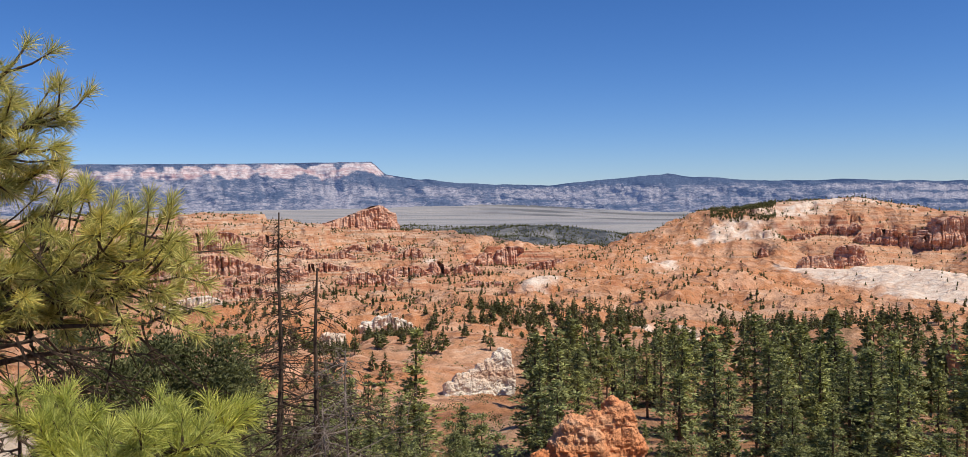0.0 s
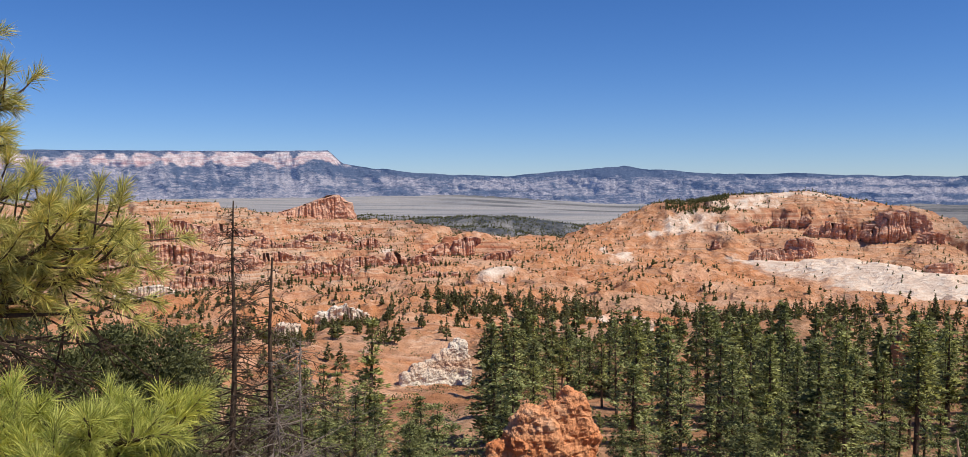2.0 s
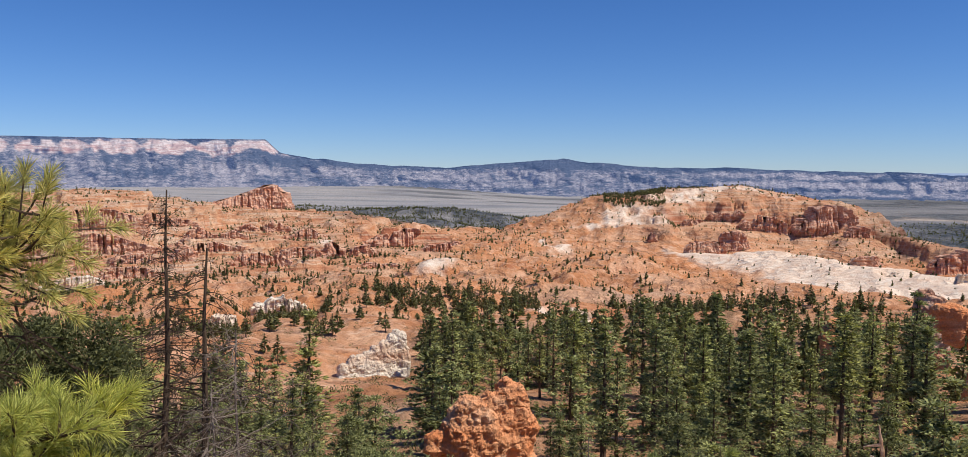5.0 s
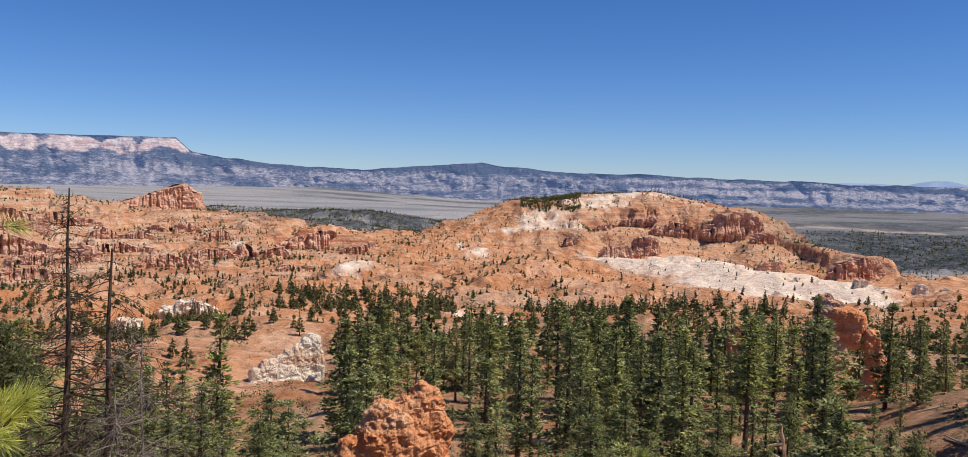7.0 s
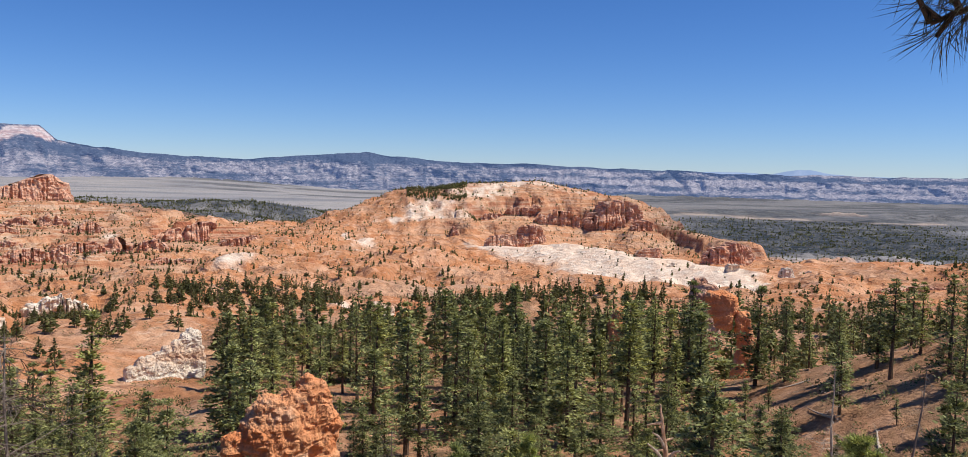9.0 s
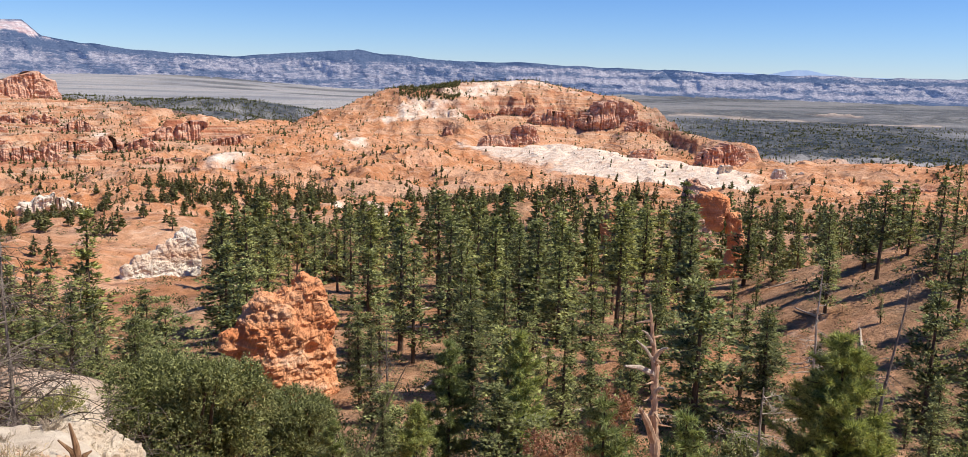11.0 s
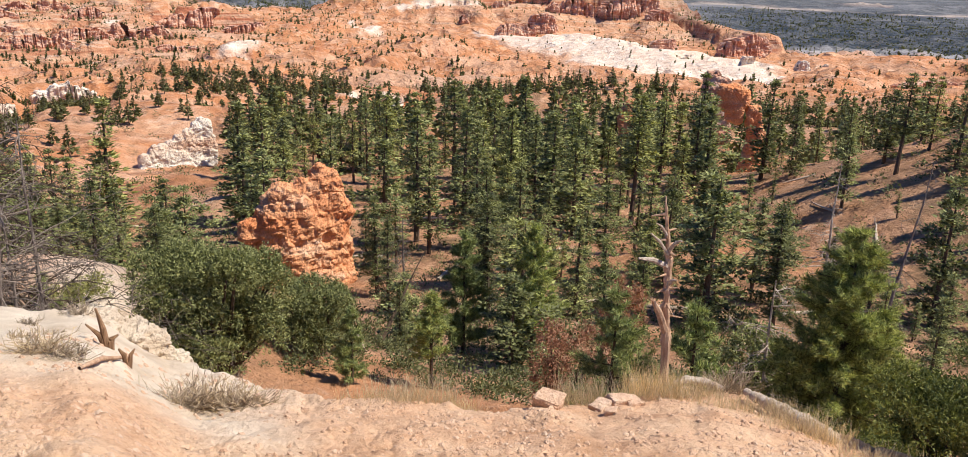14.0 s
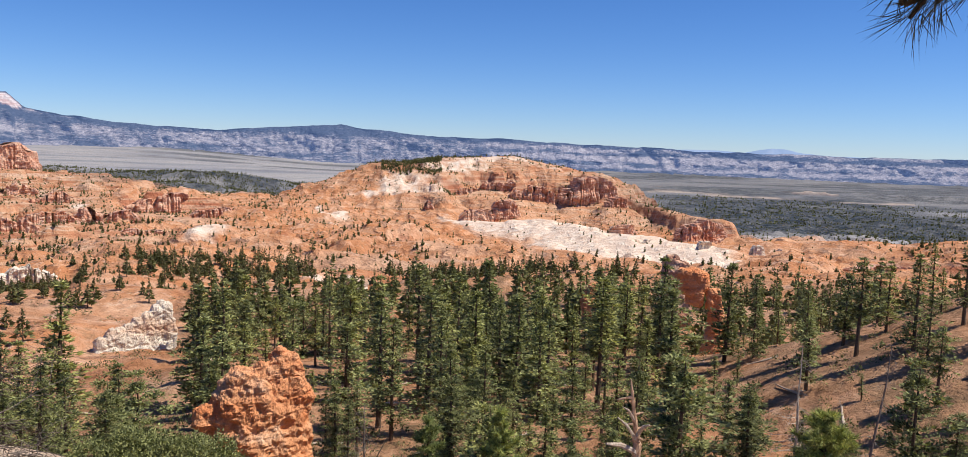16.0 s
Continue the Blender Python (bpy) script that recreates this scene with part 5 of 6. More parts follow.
def small_tree(soup, trunk, rng, base, h, w, n):
    """A far tree: a stem and a ragged spire of leaf clumps; the farthest are a few uneven sprays."""
    if n < 30:
        for k in range(n):
            t = (k + rng.random()) / n
            a = rng.uniform(0, 6.283)
            rad = w * (1.05 - t) ** 0.8
            d = Vector((math.cos(a), math.sin(a), rng.uniform(-0.3, 0.9))).normalized()
            soup.sprig(base + Vector((0, 0, h * (0.04 + 0.8 * t))) - d * rad * 0.5, d, rad * rng.uniform(1.0, 1.6) + 0.12 * h, rad * rng.uniform(0.8, 1.3) + 0.05 * h, d.cross(rnd_dir(rng)).normalized())
        return
    trunk.tube([base - Vector((0, 0, 0.3)), base + Vector((0, 0, h * 0.9))], [0.02 * h + 0.05, 0.02], 3, False)
    for i in range(n):
        t = rng.uniform(0.12, 1.0) if i else 0.97
        rad = w * (1 - t) ** 0.7 * rng.uniform(0.3, 1.0)
        a = rng.uniform(0, 6.283)
        q = base + Vector((rad * math.cos(a), rad * math.sin(a), h * t))
        d = Vector((math.cos(a), math.sin(a), rng.uniform(-0.5, 0.5))).normalized()
        soup.sprig(q - d * 0.2 * w, d, 0.62 * w * (1.25 - t), 0.50 * w * (1.2 - t), d.cross(rnd_dir(rng)).normalized())


leaves, stems = Soup(), Soup()
for (x, y, az_, r_), z_ in zip(spots[300:], SPOT_Z[300:]):
    hh = rng.choice((3.5, 4.5, 6.0, 8.0, 10.0, 13.0)) * rng.uniform(0.85, 1.15) * (1.0 if r_ < 180 else 0.8)
    small_tree(leaves, stems, rng, Vector((x, y, z_)), hh, hh * rng.uniform(0.19, 0.28), 320 if r_ < 130 else 190 if r_ < 200 else 90)
far_wood = leaves.make("far_pines", M_NEEDLE_FAR)
tagged(far_wood, "dark-green pines at the wood's far edge", "trees", kind="stuff")
stem_ob = stems.make("stems", M_BARK, far_wood)

# scattered pines and shrubs on the badlands, mesa top and plain
leaves, stems = Soup(), Soup()
N = 90000
rs = np.random.RandomState(3)
SA = rs.uniform(-44, 42, N)
SR = np.where(rs.uniform(0, 1, N) < 0.35, np.exp(rs.uniform(math.log(240), math.log(2600), N)), rs.uniform(600, 2600, N))
SX, SY = SR * np.sin(np.radians(SA)), SR * np.cos(np.radians(SA))
SZ = height(SX, SY)
# growth gathers in the hollows, where water stays
HOLLOW = (height(SX + 22, SY) + height(SX - 22, SY) + height(SX, SY + 22) + height(SX, SY - 22)) / 4 - SZ
SL = (height(SX + 4, SY) - SZ) ** 2 + (height(SX, SY + 4) - SZ) ** 2
dens = 0.36 + 0.95 * smooth(0.05, 0.45, fbm(SX / 120, SY / 120, 3, 300)) * (0.25 + 1.5 * smooth(-0.1, 0.3, fbm(SX / 26, SY / 26, 3, 301)))
dens = dens * (0.65 + 1.5 * smooth(0.3, 4.0, HOLLOW))
d1, _h = along(SX, SY, WOODED)
dens = np.where((d1 < 260) & (SR > 2250), 0.95, dens)
d2, _h = along(SX, SY, [(3.4, 1450, -2), (7.0, 1480, -1.4)])
dens = np.where((d2 < 55), 1.0, dens)
d3, _h = along(SX, SY, [(2.0, 1240, -4.5), (7.0, 1290, -4)])
dens = np.where((d3 < 35), 0.85, dens)
d4, _h = along(SX, SY, TALUS)
dens = np.where(d4 < 170, dens * 0.12, dens)
dens = np.where(SL > 16, dens * 0.15, dens)
pick = rs.uniform(0, 1, N) < dens * 0.8
for x, y, z, r_ in zip(SX[pick], SY[pick], SZ[pick], SR[pick]):
    big = rng.random() < 0.16
    h = (rng.uniform(3.6, 6.2) if big else rng.uniform(1.1, 3.2)) * (0.6 + 0.4 * min(1, r_ / 900)) * (1 + r_ / 2600)
    small_tree(leaves, stems, rng, Vector((x, y, z)), h, h * (rng.uniform(0.2, 0.3) if big else rng.uniform(0.4, 0.75)), 60 if r_ < 380 and big else 22 if big and r_ < 1000 else 12 if r_ < 500 else 6)
for (a0, a1, r0, r1, n, h0, h1) in ((2.4, 6.4, 1330, 1455, 1100, 4, 8), (3.0, 7.4, 1215, 1320, 420, 3.5, 7), (6.5, 13.5, 1400, 1455, 120, 2.5, 5), (-6, 3, 1050, 1330, 180, 3, 7), (8, 15, 1230, 1330, 60, 3, 6), (-18, 1, 1850, 2480, 7500, 3.5, 7.5), (-25, -12, 150, 340, 70, 3, 6), (17, 22, 1180, 1380, 140, 4, 8),
                                    (-30, -12, 900, 1900, 380, 4, 8), (-8, 3, 420, 640, 90, 3, 6), (-13.5, -2, 270, 470, 230, 4, 8.5), (3, 20, 270, 330, 110, 4, 8), (19, 42, 1250, 2500, 2200, 2, 4.5), (-33, -24, 60, 200, 70, 3, 6)):
    aa, rr = rs.uniform(a0, a1, n), rs.uniform(r0, r1, n)
    keep = fbm(rr * np.sin(np.radians(aa)) / 60, rr / 60.0, 3, 310) > -0.08
    aa, rr = aa[keep], rr[keep]
    xx, yy = rr * np.sin(np.radians(aa)), rr * np.cos(np.radians(aa))
    for x, y, z, r_ in zip(xx, yy, height(xx, yy), rr):
        h = rng.uniform(h0, h1)
        small_tree(leaves, stems, rng, Vector((x, y, z)), h, h * rng.uniform(0.2, 0.34), 130 if r_ < 350 else 60 if r_ < 650 else 9)
scatter = leaves.make("scattered_shrubs", M_SHRUB)
tagged(scatter, "scattered dark pines and shrubs on bare orange slopes", "shrubs", kind="stuff")
stems.make("stems", M_BARK, scatter)


# ---------------------------------------------------------------- near growth
def point(az, el, r):
    """A point at a bearing, angle above the eye's level and ground range."""
    return Vector(place(az, r, el))


def h_to(az, r, el):
    return point(az, el, r).z - at(az, r).z


def tuft(leaf, rng, p, d, n, length, width, spread=0.62, thin=False):
    """A pine tuft: needles that fan out from a twig's end."""
    for _ in range(n):
        w = (d * rng.uniform(0.35, 1.0) + rnd_dir(rng) * spread).normalized()
        (leaf.sprig if thin else leaf.blade)(p - d * rng.uniform(0, 0.9) * length, w, length * rng.uniform(0.7, 1.1), width, w.cross(rnd_dir(rng)).normalized())


def curve_pts(a, b, sag, rng, n=6, wob=0.03):
    L = (b - a).length
    return [a.lerp(b, i / (n - 1)) + Vector((rng.gauss(0, wob), rng.gauss(0, wob), rng.gauss(0, wob))) * L * (0 < i < n - 1) + Vector((0, 0, -sag * L * math.sin(math.pi * i / (n - 1)))) for i in range(n)]


def limb(wood, leaf, rng, a, b, r0, twigs, tuft_n, needle, nw, first=0.35, sag=0.06, twig_len=0.35, rise=0.35):
    """A pine limb that forks into upturned twigs, each ending in a tuft."""
    pts = curve_pts(a, b, sag, rng)
    wood.tube(pts, [r0 * (1 - 0.8 * i / 5) + 0.004 for i in range(6)], 6)
    L = (b - a).length
    main = (b - a).normalized()
    tuft(leaf, rng, b, main, tuft_n, needle, nw)
    for _ in range(twigs):
        f = rng.uniform(first, 1.0)
        i = min(int(f * 5), 4)
        p = pts[i].lerp(pts[i + 1], f * 5 - i)
        d = (main * 0.6 + rnd_dir(rng) * 0.8 + Vector((0, 0, rise))).normalized()
        q = p + d * L * twig_len * rng.uniform(0.3, 1.0)
        wood.tube([p, p.lerp(q, 0.5) + Vector((0, 0, -0.02)), q], [0.010, 0.008, 0.005], 4, False)
        tuft(leaf, rng, q, d, tuft_n, needle, nw)
        if rng.random() < 0.6:
            m = p.lerp(q, rng.uniform(0.4, 0.75))
            d2 = (d + rnd_dir(rng) * 0.9).normalized()
            q2 = m + d2 * needle * rng.uniform(0.5, 1.1)
            wood.tube([m, q2], [0.006, 0.004], 3, False)
            tuft(leaf, rng, q2, d2, tuft_n, needle, nw)


def gnarled(pts, radii, rng, n=16, wob=0.25):
    """More rings along a stick, with knots and hollows."""
    out, rad = [], []
    for i in range(n):
        f = i / (n - 1) * (len(pts) - 1)
        k = min(int(f), len(pts) - 2)
        r_ = radii[k] + (radii[k + 1] - radii[k]) * (f - k)
        out.append(pts[k].lerp(pts[k + 1], f - k) + rnd_dir(rng) * r_ * wob * 0.8)
        rad.append(r_ * rng.uniform(1 - wob, 1 + wob))
    return out, rad


def bare_branch(wood, rng, p, d, length, r0, depth):
    """A dead branch that forks and bends down."""
    pts, q = [p], p
    for i in range(4):
        d = (d + rnd_dir(rng) * 0.22 + Vector((0, 0, -0.06))).normalized()
        q = q + d * length / 4
        pts.append(q)
    wood.tube(pts, [r0, r0 * 0.8, r0 * 0.6, r0 * 0.42, r0 * 0.2], 5 if depth > 1 else 3, False)
    if depth > 0:
        for _ in range(rng.choice((3, 4, 5))):
            i = rng.choice((1, 2, 3, 3, 4))
            bare_branch(wood, rng, pts[i], (d + rnd_dir(rng) * 0.9).normalized(), length * rng.uniform(0.35, 0.6), max(r0 * 0.55, 0.006), depth - 1)


# the big pine whose limbs reach in beside the path
rng = random.Random(21)
pine = tagged(new("pine_tree"), "ponderosa pine with long olive needles beside the rim", "tree")
foot = at(-56, 7.2)
wood = Soup()
wood.tube([foot - Vector((0, 0, 0.3)), foot + Vector((0.05, 0, 2.0)), foot + Vector((0.0, 0.1, 4.5)), foot + Vector((0.1, 0, 7.5))], [0.24, 0.2, 0.15, 0.05], 10)
wood.make("trunk", M_LIMB, pine, smooth_shade=True)
trunk_top = foot
for (e0, az1, el1, r1, rad, twigs) in (
        (3.4, -38.3, 4.6, 6.3, 0.03, 13), (3.0, -39.8, 2.6, 6.2, 0.03, 10), (3.9, -41.0, 7.2, 6.4, 0.03, 12), (2.9, -41.0, 0.6, 6.6, 0.03, 9),
        (2.4, -37.4, -0.2, 6.3, 0.03, 12), (2.1, -35.4, -1.9, 6.2, 0.03, 15), (1.8, -33.4, -3.6, 6.2, 0.035, 18), (1.6, -32.6, -4.6, 6.0, 0.035, 18),
        (1.5, -36.0, -4.0, 5.9, 0.03, 18), (2.0, -38.6, -2.8, 6.1, 0.03, 16), (1.4, -39.4, -5.2, 6.0, 0.03, 12)):
    wood, leaf = Soup(), Soup()
    start = foot + Vector((0.05, 0.05, 0)) + Vector((0, 0, point(-56, el1, 7.2).z - foot.z - 0.35))
    limb(wood, leaf, rng, start, point(az1, el1, r1), rad, int(twigs * 2.3), 84, 0.135, 0.0075, first=0.34, sag=0.10, twig_len=0.22)
    lb = wood.make("limb", M_LIMB, pine)
    leaf.make("needles", M_PINE_LIMB, lb, "olive and straw-coloured needle tufts")
for (az1, el1, r1) in ((-33.8, -8.2, 6.0), (-36.5, -9.4, 5.8), (-38, -11.0, 5.6), (-39.5, -8.6, 5.8), (-35.6, -7.8, 6.2)):
    wood = Soup()
    start = Vector((foot.x + 0.05, foot.y + 0.05, point(-56, el1 + 2.0, 7.2).z))
    end = point(az1, el1, r1)
    wood.tube(curve_pts(start, end, 0.05, rng), [0.045, 0.04, 0.033, 0.026, 0.018, 0.006], 6)
    for k in range(9):
        bare_branch(wood, rng, start.lerp(end, rng.uniform(0.45, 1.0)), ((end - start).normalized() * 0.5 + rnd_dir(rng) + Vector((0, 0, -0.5))).normalized(), rng.uniform(0.3, 0.8), 0.012, 1)
    wood.make("dead_limb", M_LIMB, pine, "bare dark dead limb")

# the young pine just below the rim
young = tagged(new("young_pine"), "bright yellow-green young pine with long needles", "tree")
foot = at(-35.5, 4.6)
wood = Soup()
tip = point(-35.0, -15.2, 4.7)
wood.tube([foot - Vector((0, 0, 0.3)), foot.lerp(tip, 0.5), tip], [0.06, 0.045, 0.012], 8)
wood.make("trunk", M_LIMB, young)
rng = random.Random(22)
for k in range(64):
    wood, leaf = Soup(), Soup()
    f = rng.uniform(0.2, 0.97)
    a = rng.uniform(0, 6.283)
    d = Vector((math.cos(a), math.sin(a), rng.uniform(0.2, 0.75)))
    p = foot.lerp(tip, f)
    limb(wood, leaf, rng, p, p + d * rng.uniform(0.36, 0.68) * (1.25 - 0.5 * f), 0.014, 6, 76, 0.125, 0.0058, first=0.4, sag=0.03, twig_len=0.4, rise=0.7)
    lb = wood.make("limb", M_LIMB, young)
    leaf.make("needles", M_PINE_NEAR, lb)


def leafy_bush(name, label, pos, w, h, mat, n, leaf_size, seed, lobes=9, category="bush", stem_mat=M_LIMB, depth=None):
    """A rounded evergreen bush: forked stems and lobes of small leaf sprays with gaps."""
    rng = random.Random(seed)
    bush = tagged(new(name), label, category)
    bush.location = pos
    wood, leaf = Soup(), Soup()
    lob = []
    for _ in range(lobes):
        a, rr = rng.uniform(0, 6.283), math.sqrt(rng.random()) * 0.36
        lob.append((Vector((rr * math.cos(a) * w, rr * math.sin(a) * (depth or w), h * rng.uniform(0.22, 0.80))), rng.uniform(0.17, 0.31) * min(1, (12 / lobes) ** 0.45)))
    for c, s in lob:
        wood.tube([Vector((0, 0, -0.1)), c * 0.5 + Vector((rng.gauss(0, 0.05) * w, 0, 0)), c], [0.03 * h, 0.018 * h, 0.006 * h], 5, False)
    # sprays of small leaves gathered into tufts, with gaps between
    per = 20
    for _ in range(n // per):
        c, s = rng.choice(lob)
        d = rnd_dir(rng)
        if d.z < -0.5:
            d.z = -d.z
        k = rng.uniform(0.72, 1.08)
        q0 = c + Vector((d.x * s * w, d.y * s * w, d.z * s * h * 0.95)) * k
        if q0.z < 0.03 * h:
            continue
        size = leaf_size * rng.uniform(1.6, 3.0)
        out = (d + Vector((0, 0, 0.5)) + rnd_dir(rng) * 0.4).normalized()
        for _ in range(per):
            w2 = (out * 0.8 + rnd_dir(rng)).normalized()
            q = q0 + rnd_dir(rng) * size * 0.8 + out * size * rng.uniform(-0.4, 0.8)
            sz = leaf_size * rng.uniform(0.5, 1.0)
            leaf.sprig(q, w2, sz * 2.0, sz * 0.95, w2.cross(rnd_dir(rng)).normalized())
    wood.make("stem", stem_mat, bush)
    leaf.make("foliage", mat, bush)
    return bush


leafy_bush("evergreen_bush", "dense dark-green evergreen bush below the rim", at(-33.6, 15.0), 3.5, h_to(-33.6, 15, -7.2), M_EVERGREEN, 110000, 0.046, 31, 40)
leafy_bush("juniper_bush", "large rounded dark-green juniper below the pale spur", at(-11.6, 23), 4.4, h_to(-11.6, 23, -17.9), M_JUNIPER, 100000, 0.056, 32, 48, "juniper")
leafy_bush("juniper_bush", "small green juniper at the rock's foot", at(-2.5, 45), 1.6, 2.4, M_JUNIPER, 4000, 0.09, 33, 6, "juniper")
leafy_bush("juniper_bush", "low green juniper beside the gully", at(-4.6, 27), 3.4, 2.6, M_JUNIPER, 24000, 0.06, 34, 14, "juniper")
leafy_bush("juniper_bush", "low blue-green juniper at the spur's edge", at(8.6, 13.0) + Vector((0, 0, 0.2)), 1.7, 1.6, M_JUNIPER, 9000, 0.035, 35, 8, "juniper")
leafy_bush("mahogany_bush", "glossy dark-green leafy bush on the spur", at(39.0, 9.3) + Vector((0, 0, -0.1)), 1.5, 0.95, M_MANZANITA, 20000, 0.027, 36, 14)
leafy_bush("mahogany_bush", "glossy dark-green leafy bush on the spur", at(43.0, 9.6) + Vector((0, 0, -0.1)), 2.0, 1.5, M_MANZANITA, 20000, 0.027, 38, 14)
leafy_bush("mahogany_bush", "dark-green leafy bush below the fallen log", at(35.4, 11.2) + Vector((0, 0, -0.1)), 2.0, 1.7, M_MANZANITA, 20000, 0.03, 41, 14)
leafy_bush("rabbitbrush", "yellow-green rabbitbrush in the pale wash", at(-19.6, 27), 1.8, 0.8, M_SAGE, 2500, 0.06, 39, 8)
leafy_bush("evergreen_bush", "green shrub among the pines", at(26.3, 30), 3.0, 3.2, M_JUNIPER, 4500, 0.10, 40, 9)


def near_pine(label, pos, h, spread, mat, seed, whorls, per, needle=0.16, bare=0.12, tuft_n=18, lean=0.0, dense=13):
    """A small pine whose tufts can be told apart."""
    rng = random.Random(seed)
    tree = tagged(new("small_pine"), label, "tree")
    tree.location = pos
    top = Vector((lean * h, 0, h))
    wood = Soup()
    wood.tube([Vector((0, 0, -0.4)), top * 0.4, top], [0.012 * h + 0.03, 0.008 * h + 0.02, 0.008], 7)
    leaf = Soup()
    tuft(leaf, rng, top, Vector((0, 0, 1)), tuft_n * 2, needle, needle * 0.05)
    for i in range(whorls):
        t = bare + (1 - bare) * (i + 0.3) / whorls
        for _ in range(per):
            a = rng.uniform(0, 6.283)
            L = spread * ((1 - t) ** 0.7 * (0.6 + 0.4 * min(1, (t - bare) / 0.15)) + 0.04) * rng.uniform(0.7, 1.1)
            d = Vector((math.cos(a), math.sin(a), rng.uniform(0.05, 0.5)))
            p = top * t
            q = p + d * L
            wood.tube([p, p.lerp(q, 0.5) - Vector((0, 0, 0.04 * L)), q], [0.02, 0.013, 0.006], 4, False)
            for f in [1.0] + [rng.uniform(0.25, 1.0) for _ in range(int(3 + L * dense))]:
                m = p.lerp(q, f) + rnd_dir(rng) * (1.3 / dense) * L
                tuft(leaf, rng, m, (d + rnd_dir(rng) * 0.5 + Vector((0, 0, 0.4))).normalized(), int(tuft_n * 1.35), needle, needle * 0.105, 0.85, True)
    wood.make("trunk", M_LIMB, tree)
    leaf.make("crown", mat, tree)
    return tree


near_pine("full green young pine beyond the spur", at(32.1, 19.5), h_to(32.1, 19.5, -15.9), 2.4, M_PINE_DARK, 51, 26, 10, 0.18, 0.08, 20, dense=17)
near_pine("little green pine by the orange bank", at(-2.1, 24), 2.6, 0.75, M_PINE_DARK, 52, 11, 5, 0.16, 0.06)
near_pine("small pine with a bare stem on the bank", at(3.7, 25), 3.4, 1.15, M_PINE_DARK, 53, 10, 5, 0.18, 0.34)
near_pine("bushy green pine behind the snag", at(17.0, 17), 5.4, 1.6, M_PINE_DARK, 54, 14, 5, 0.20, 0.15)
near_pine("bushy green pine behind the snag", at(22.6, 17), 5.0, 1.5, M_PINE_DARK, 55, 14, 5, 0.20, 0.15)
near_pine("young green pine below the rim", at(-21.6, 26), 1.5, 0.6, M_PINE_DARK, 56, 7, 4, 0.16, 0.1)
near_pine("green pine on the lower slope", at(11.0, 33), 6.5, 1.8, M_PINE_DARK, 57, 13, 5, 0.28, 0.2)
near_pine("green pine on the lower slope", at(6.0, 36), 6.0, 1.7, M_PINE_DARK, 58, 13, 5, 0.28, 0.1)


# ---------------------------------------------------------------- dead trees
def dead_tree(name, label, foot, tip, r0, branches, seed, lo=0.25, reach=1.4, mat=M_DEAD, depth=2, droop=-0.15, category="dead tree"):
    rng = random.Random(seed)
    tree = tagged(new(name), label, category)
    wood = Soup()
    pts = curve_pts(foot - Vector((0, 0, 0.3)), tip, 0, rng, 7, 0.004)
    wood.tube(pts, [r0 * (1 - 0.85 * i / 6) for i in range(7)], 8)
    big, twigs = 10 if branches > 20 else 4, Soup()
    for n_b in range(branches):
        limb_soup = Soup() if n_b < big else twigs
        f = rng.uniform(lo, 0.97)
        a = rng.uniform(0, 6.283)
        d = Vector((math.cos(a), math.sin(a), rng.uniform(droop - 0.2, droop + 0.35)))
        bare_branch(limb_soup, rng, foot.lerp(tip, f), d, reach * (1.2 - f) * rng.uniform(0.4, 1.0), max(0.016, r0 * 0.26 * (1.25 - f)), depth)
        if n_b < big:
            limb_soup.make("branch", mat, tree)
    wood.make("trunk", mat, tree)
    tagged(twigs.make("twig_spray", mat, tree), "", kind="stuff")
    return tree


dead_tree("dead_pine", "tall straight dead pine with short broken twigs", at(-26.3, 26), point(-25.85, -1.5, 26), 0.13, 190, 61, 0.10, 2.4, M_LIMB, 1)
dead_tree("dead_pine", "dead pine with curved drooping bare branches", at(-24.6, 22), point(-23.5, -5.2, 22), 0.15, 95, 62, 0.12, 3.8, M_LIMB, 2)
dead_tree("dead_bush", "tangle of grey dead branches below the rim", at(-22.0, 20), point(-21.8, -10.5, 20), 0.08, 80, 63, 0.05, 3.6, M_DEAD, 2)
dead_tree("dead_bush", "grey leafless thicket on the slope", at(-23.2, 18), point(-23.4, -13.5, 18), 0.06, 70, 64, 0.05, 3.4, M_DEAD, 2)
dead_tree("dead_bush", "fallen dead crown with drooping twigs", at(-24.6, 15), point(-23.6, -17, 15.5), 0.05, 34, 65, 0.1, 3.0, M_DEAD, 2)
dead_tree("dead_bush", "leafless grey shrub under the pine limbs", at(-39.0, 10), point(-38.4, -9.5, 9.6), 0.04, 24, 66, 0.1, 1.3, M_LIMB, 2)
dead_tree("dead_bush", "leafless shrub beside the evergreen bush", at(-41.5, 9), point(-41.2, -9.8, 9), 0.04, 20, 67, 0.1, 1.2, M_LIMB, 2)
dead_tree("dead_pine", "slim grey dead trunk among the pines", at(1.8, 48), point(1.6, -17.6, 48), 0.10, 50, 68, 0.3, 2.6, M_DEAD, 1)
dead_tree("dead_pine", "grey-white dead pine on the open slope", at(30.2, 58), point(30.3, -12.2, 58), 0.14, 36, 69, 0.2, 2.6, M_GREYWOOD, 1)
dead_tree("dead_pine", "leaning grey dead trunk", at(33.8, 40), point(35.4, -11.6, 41), 0.12, 34, 70, 0.2, 2.2, M_DEAD, 1)
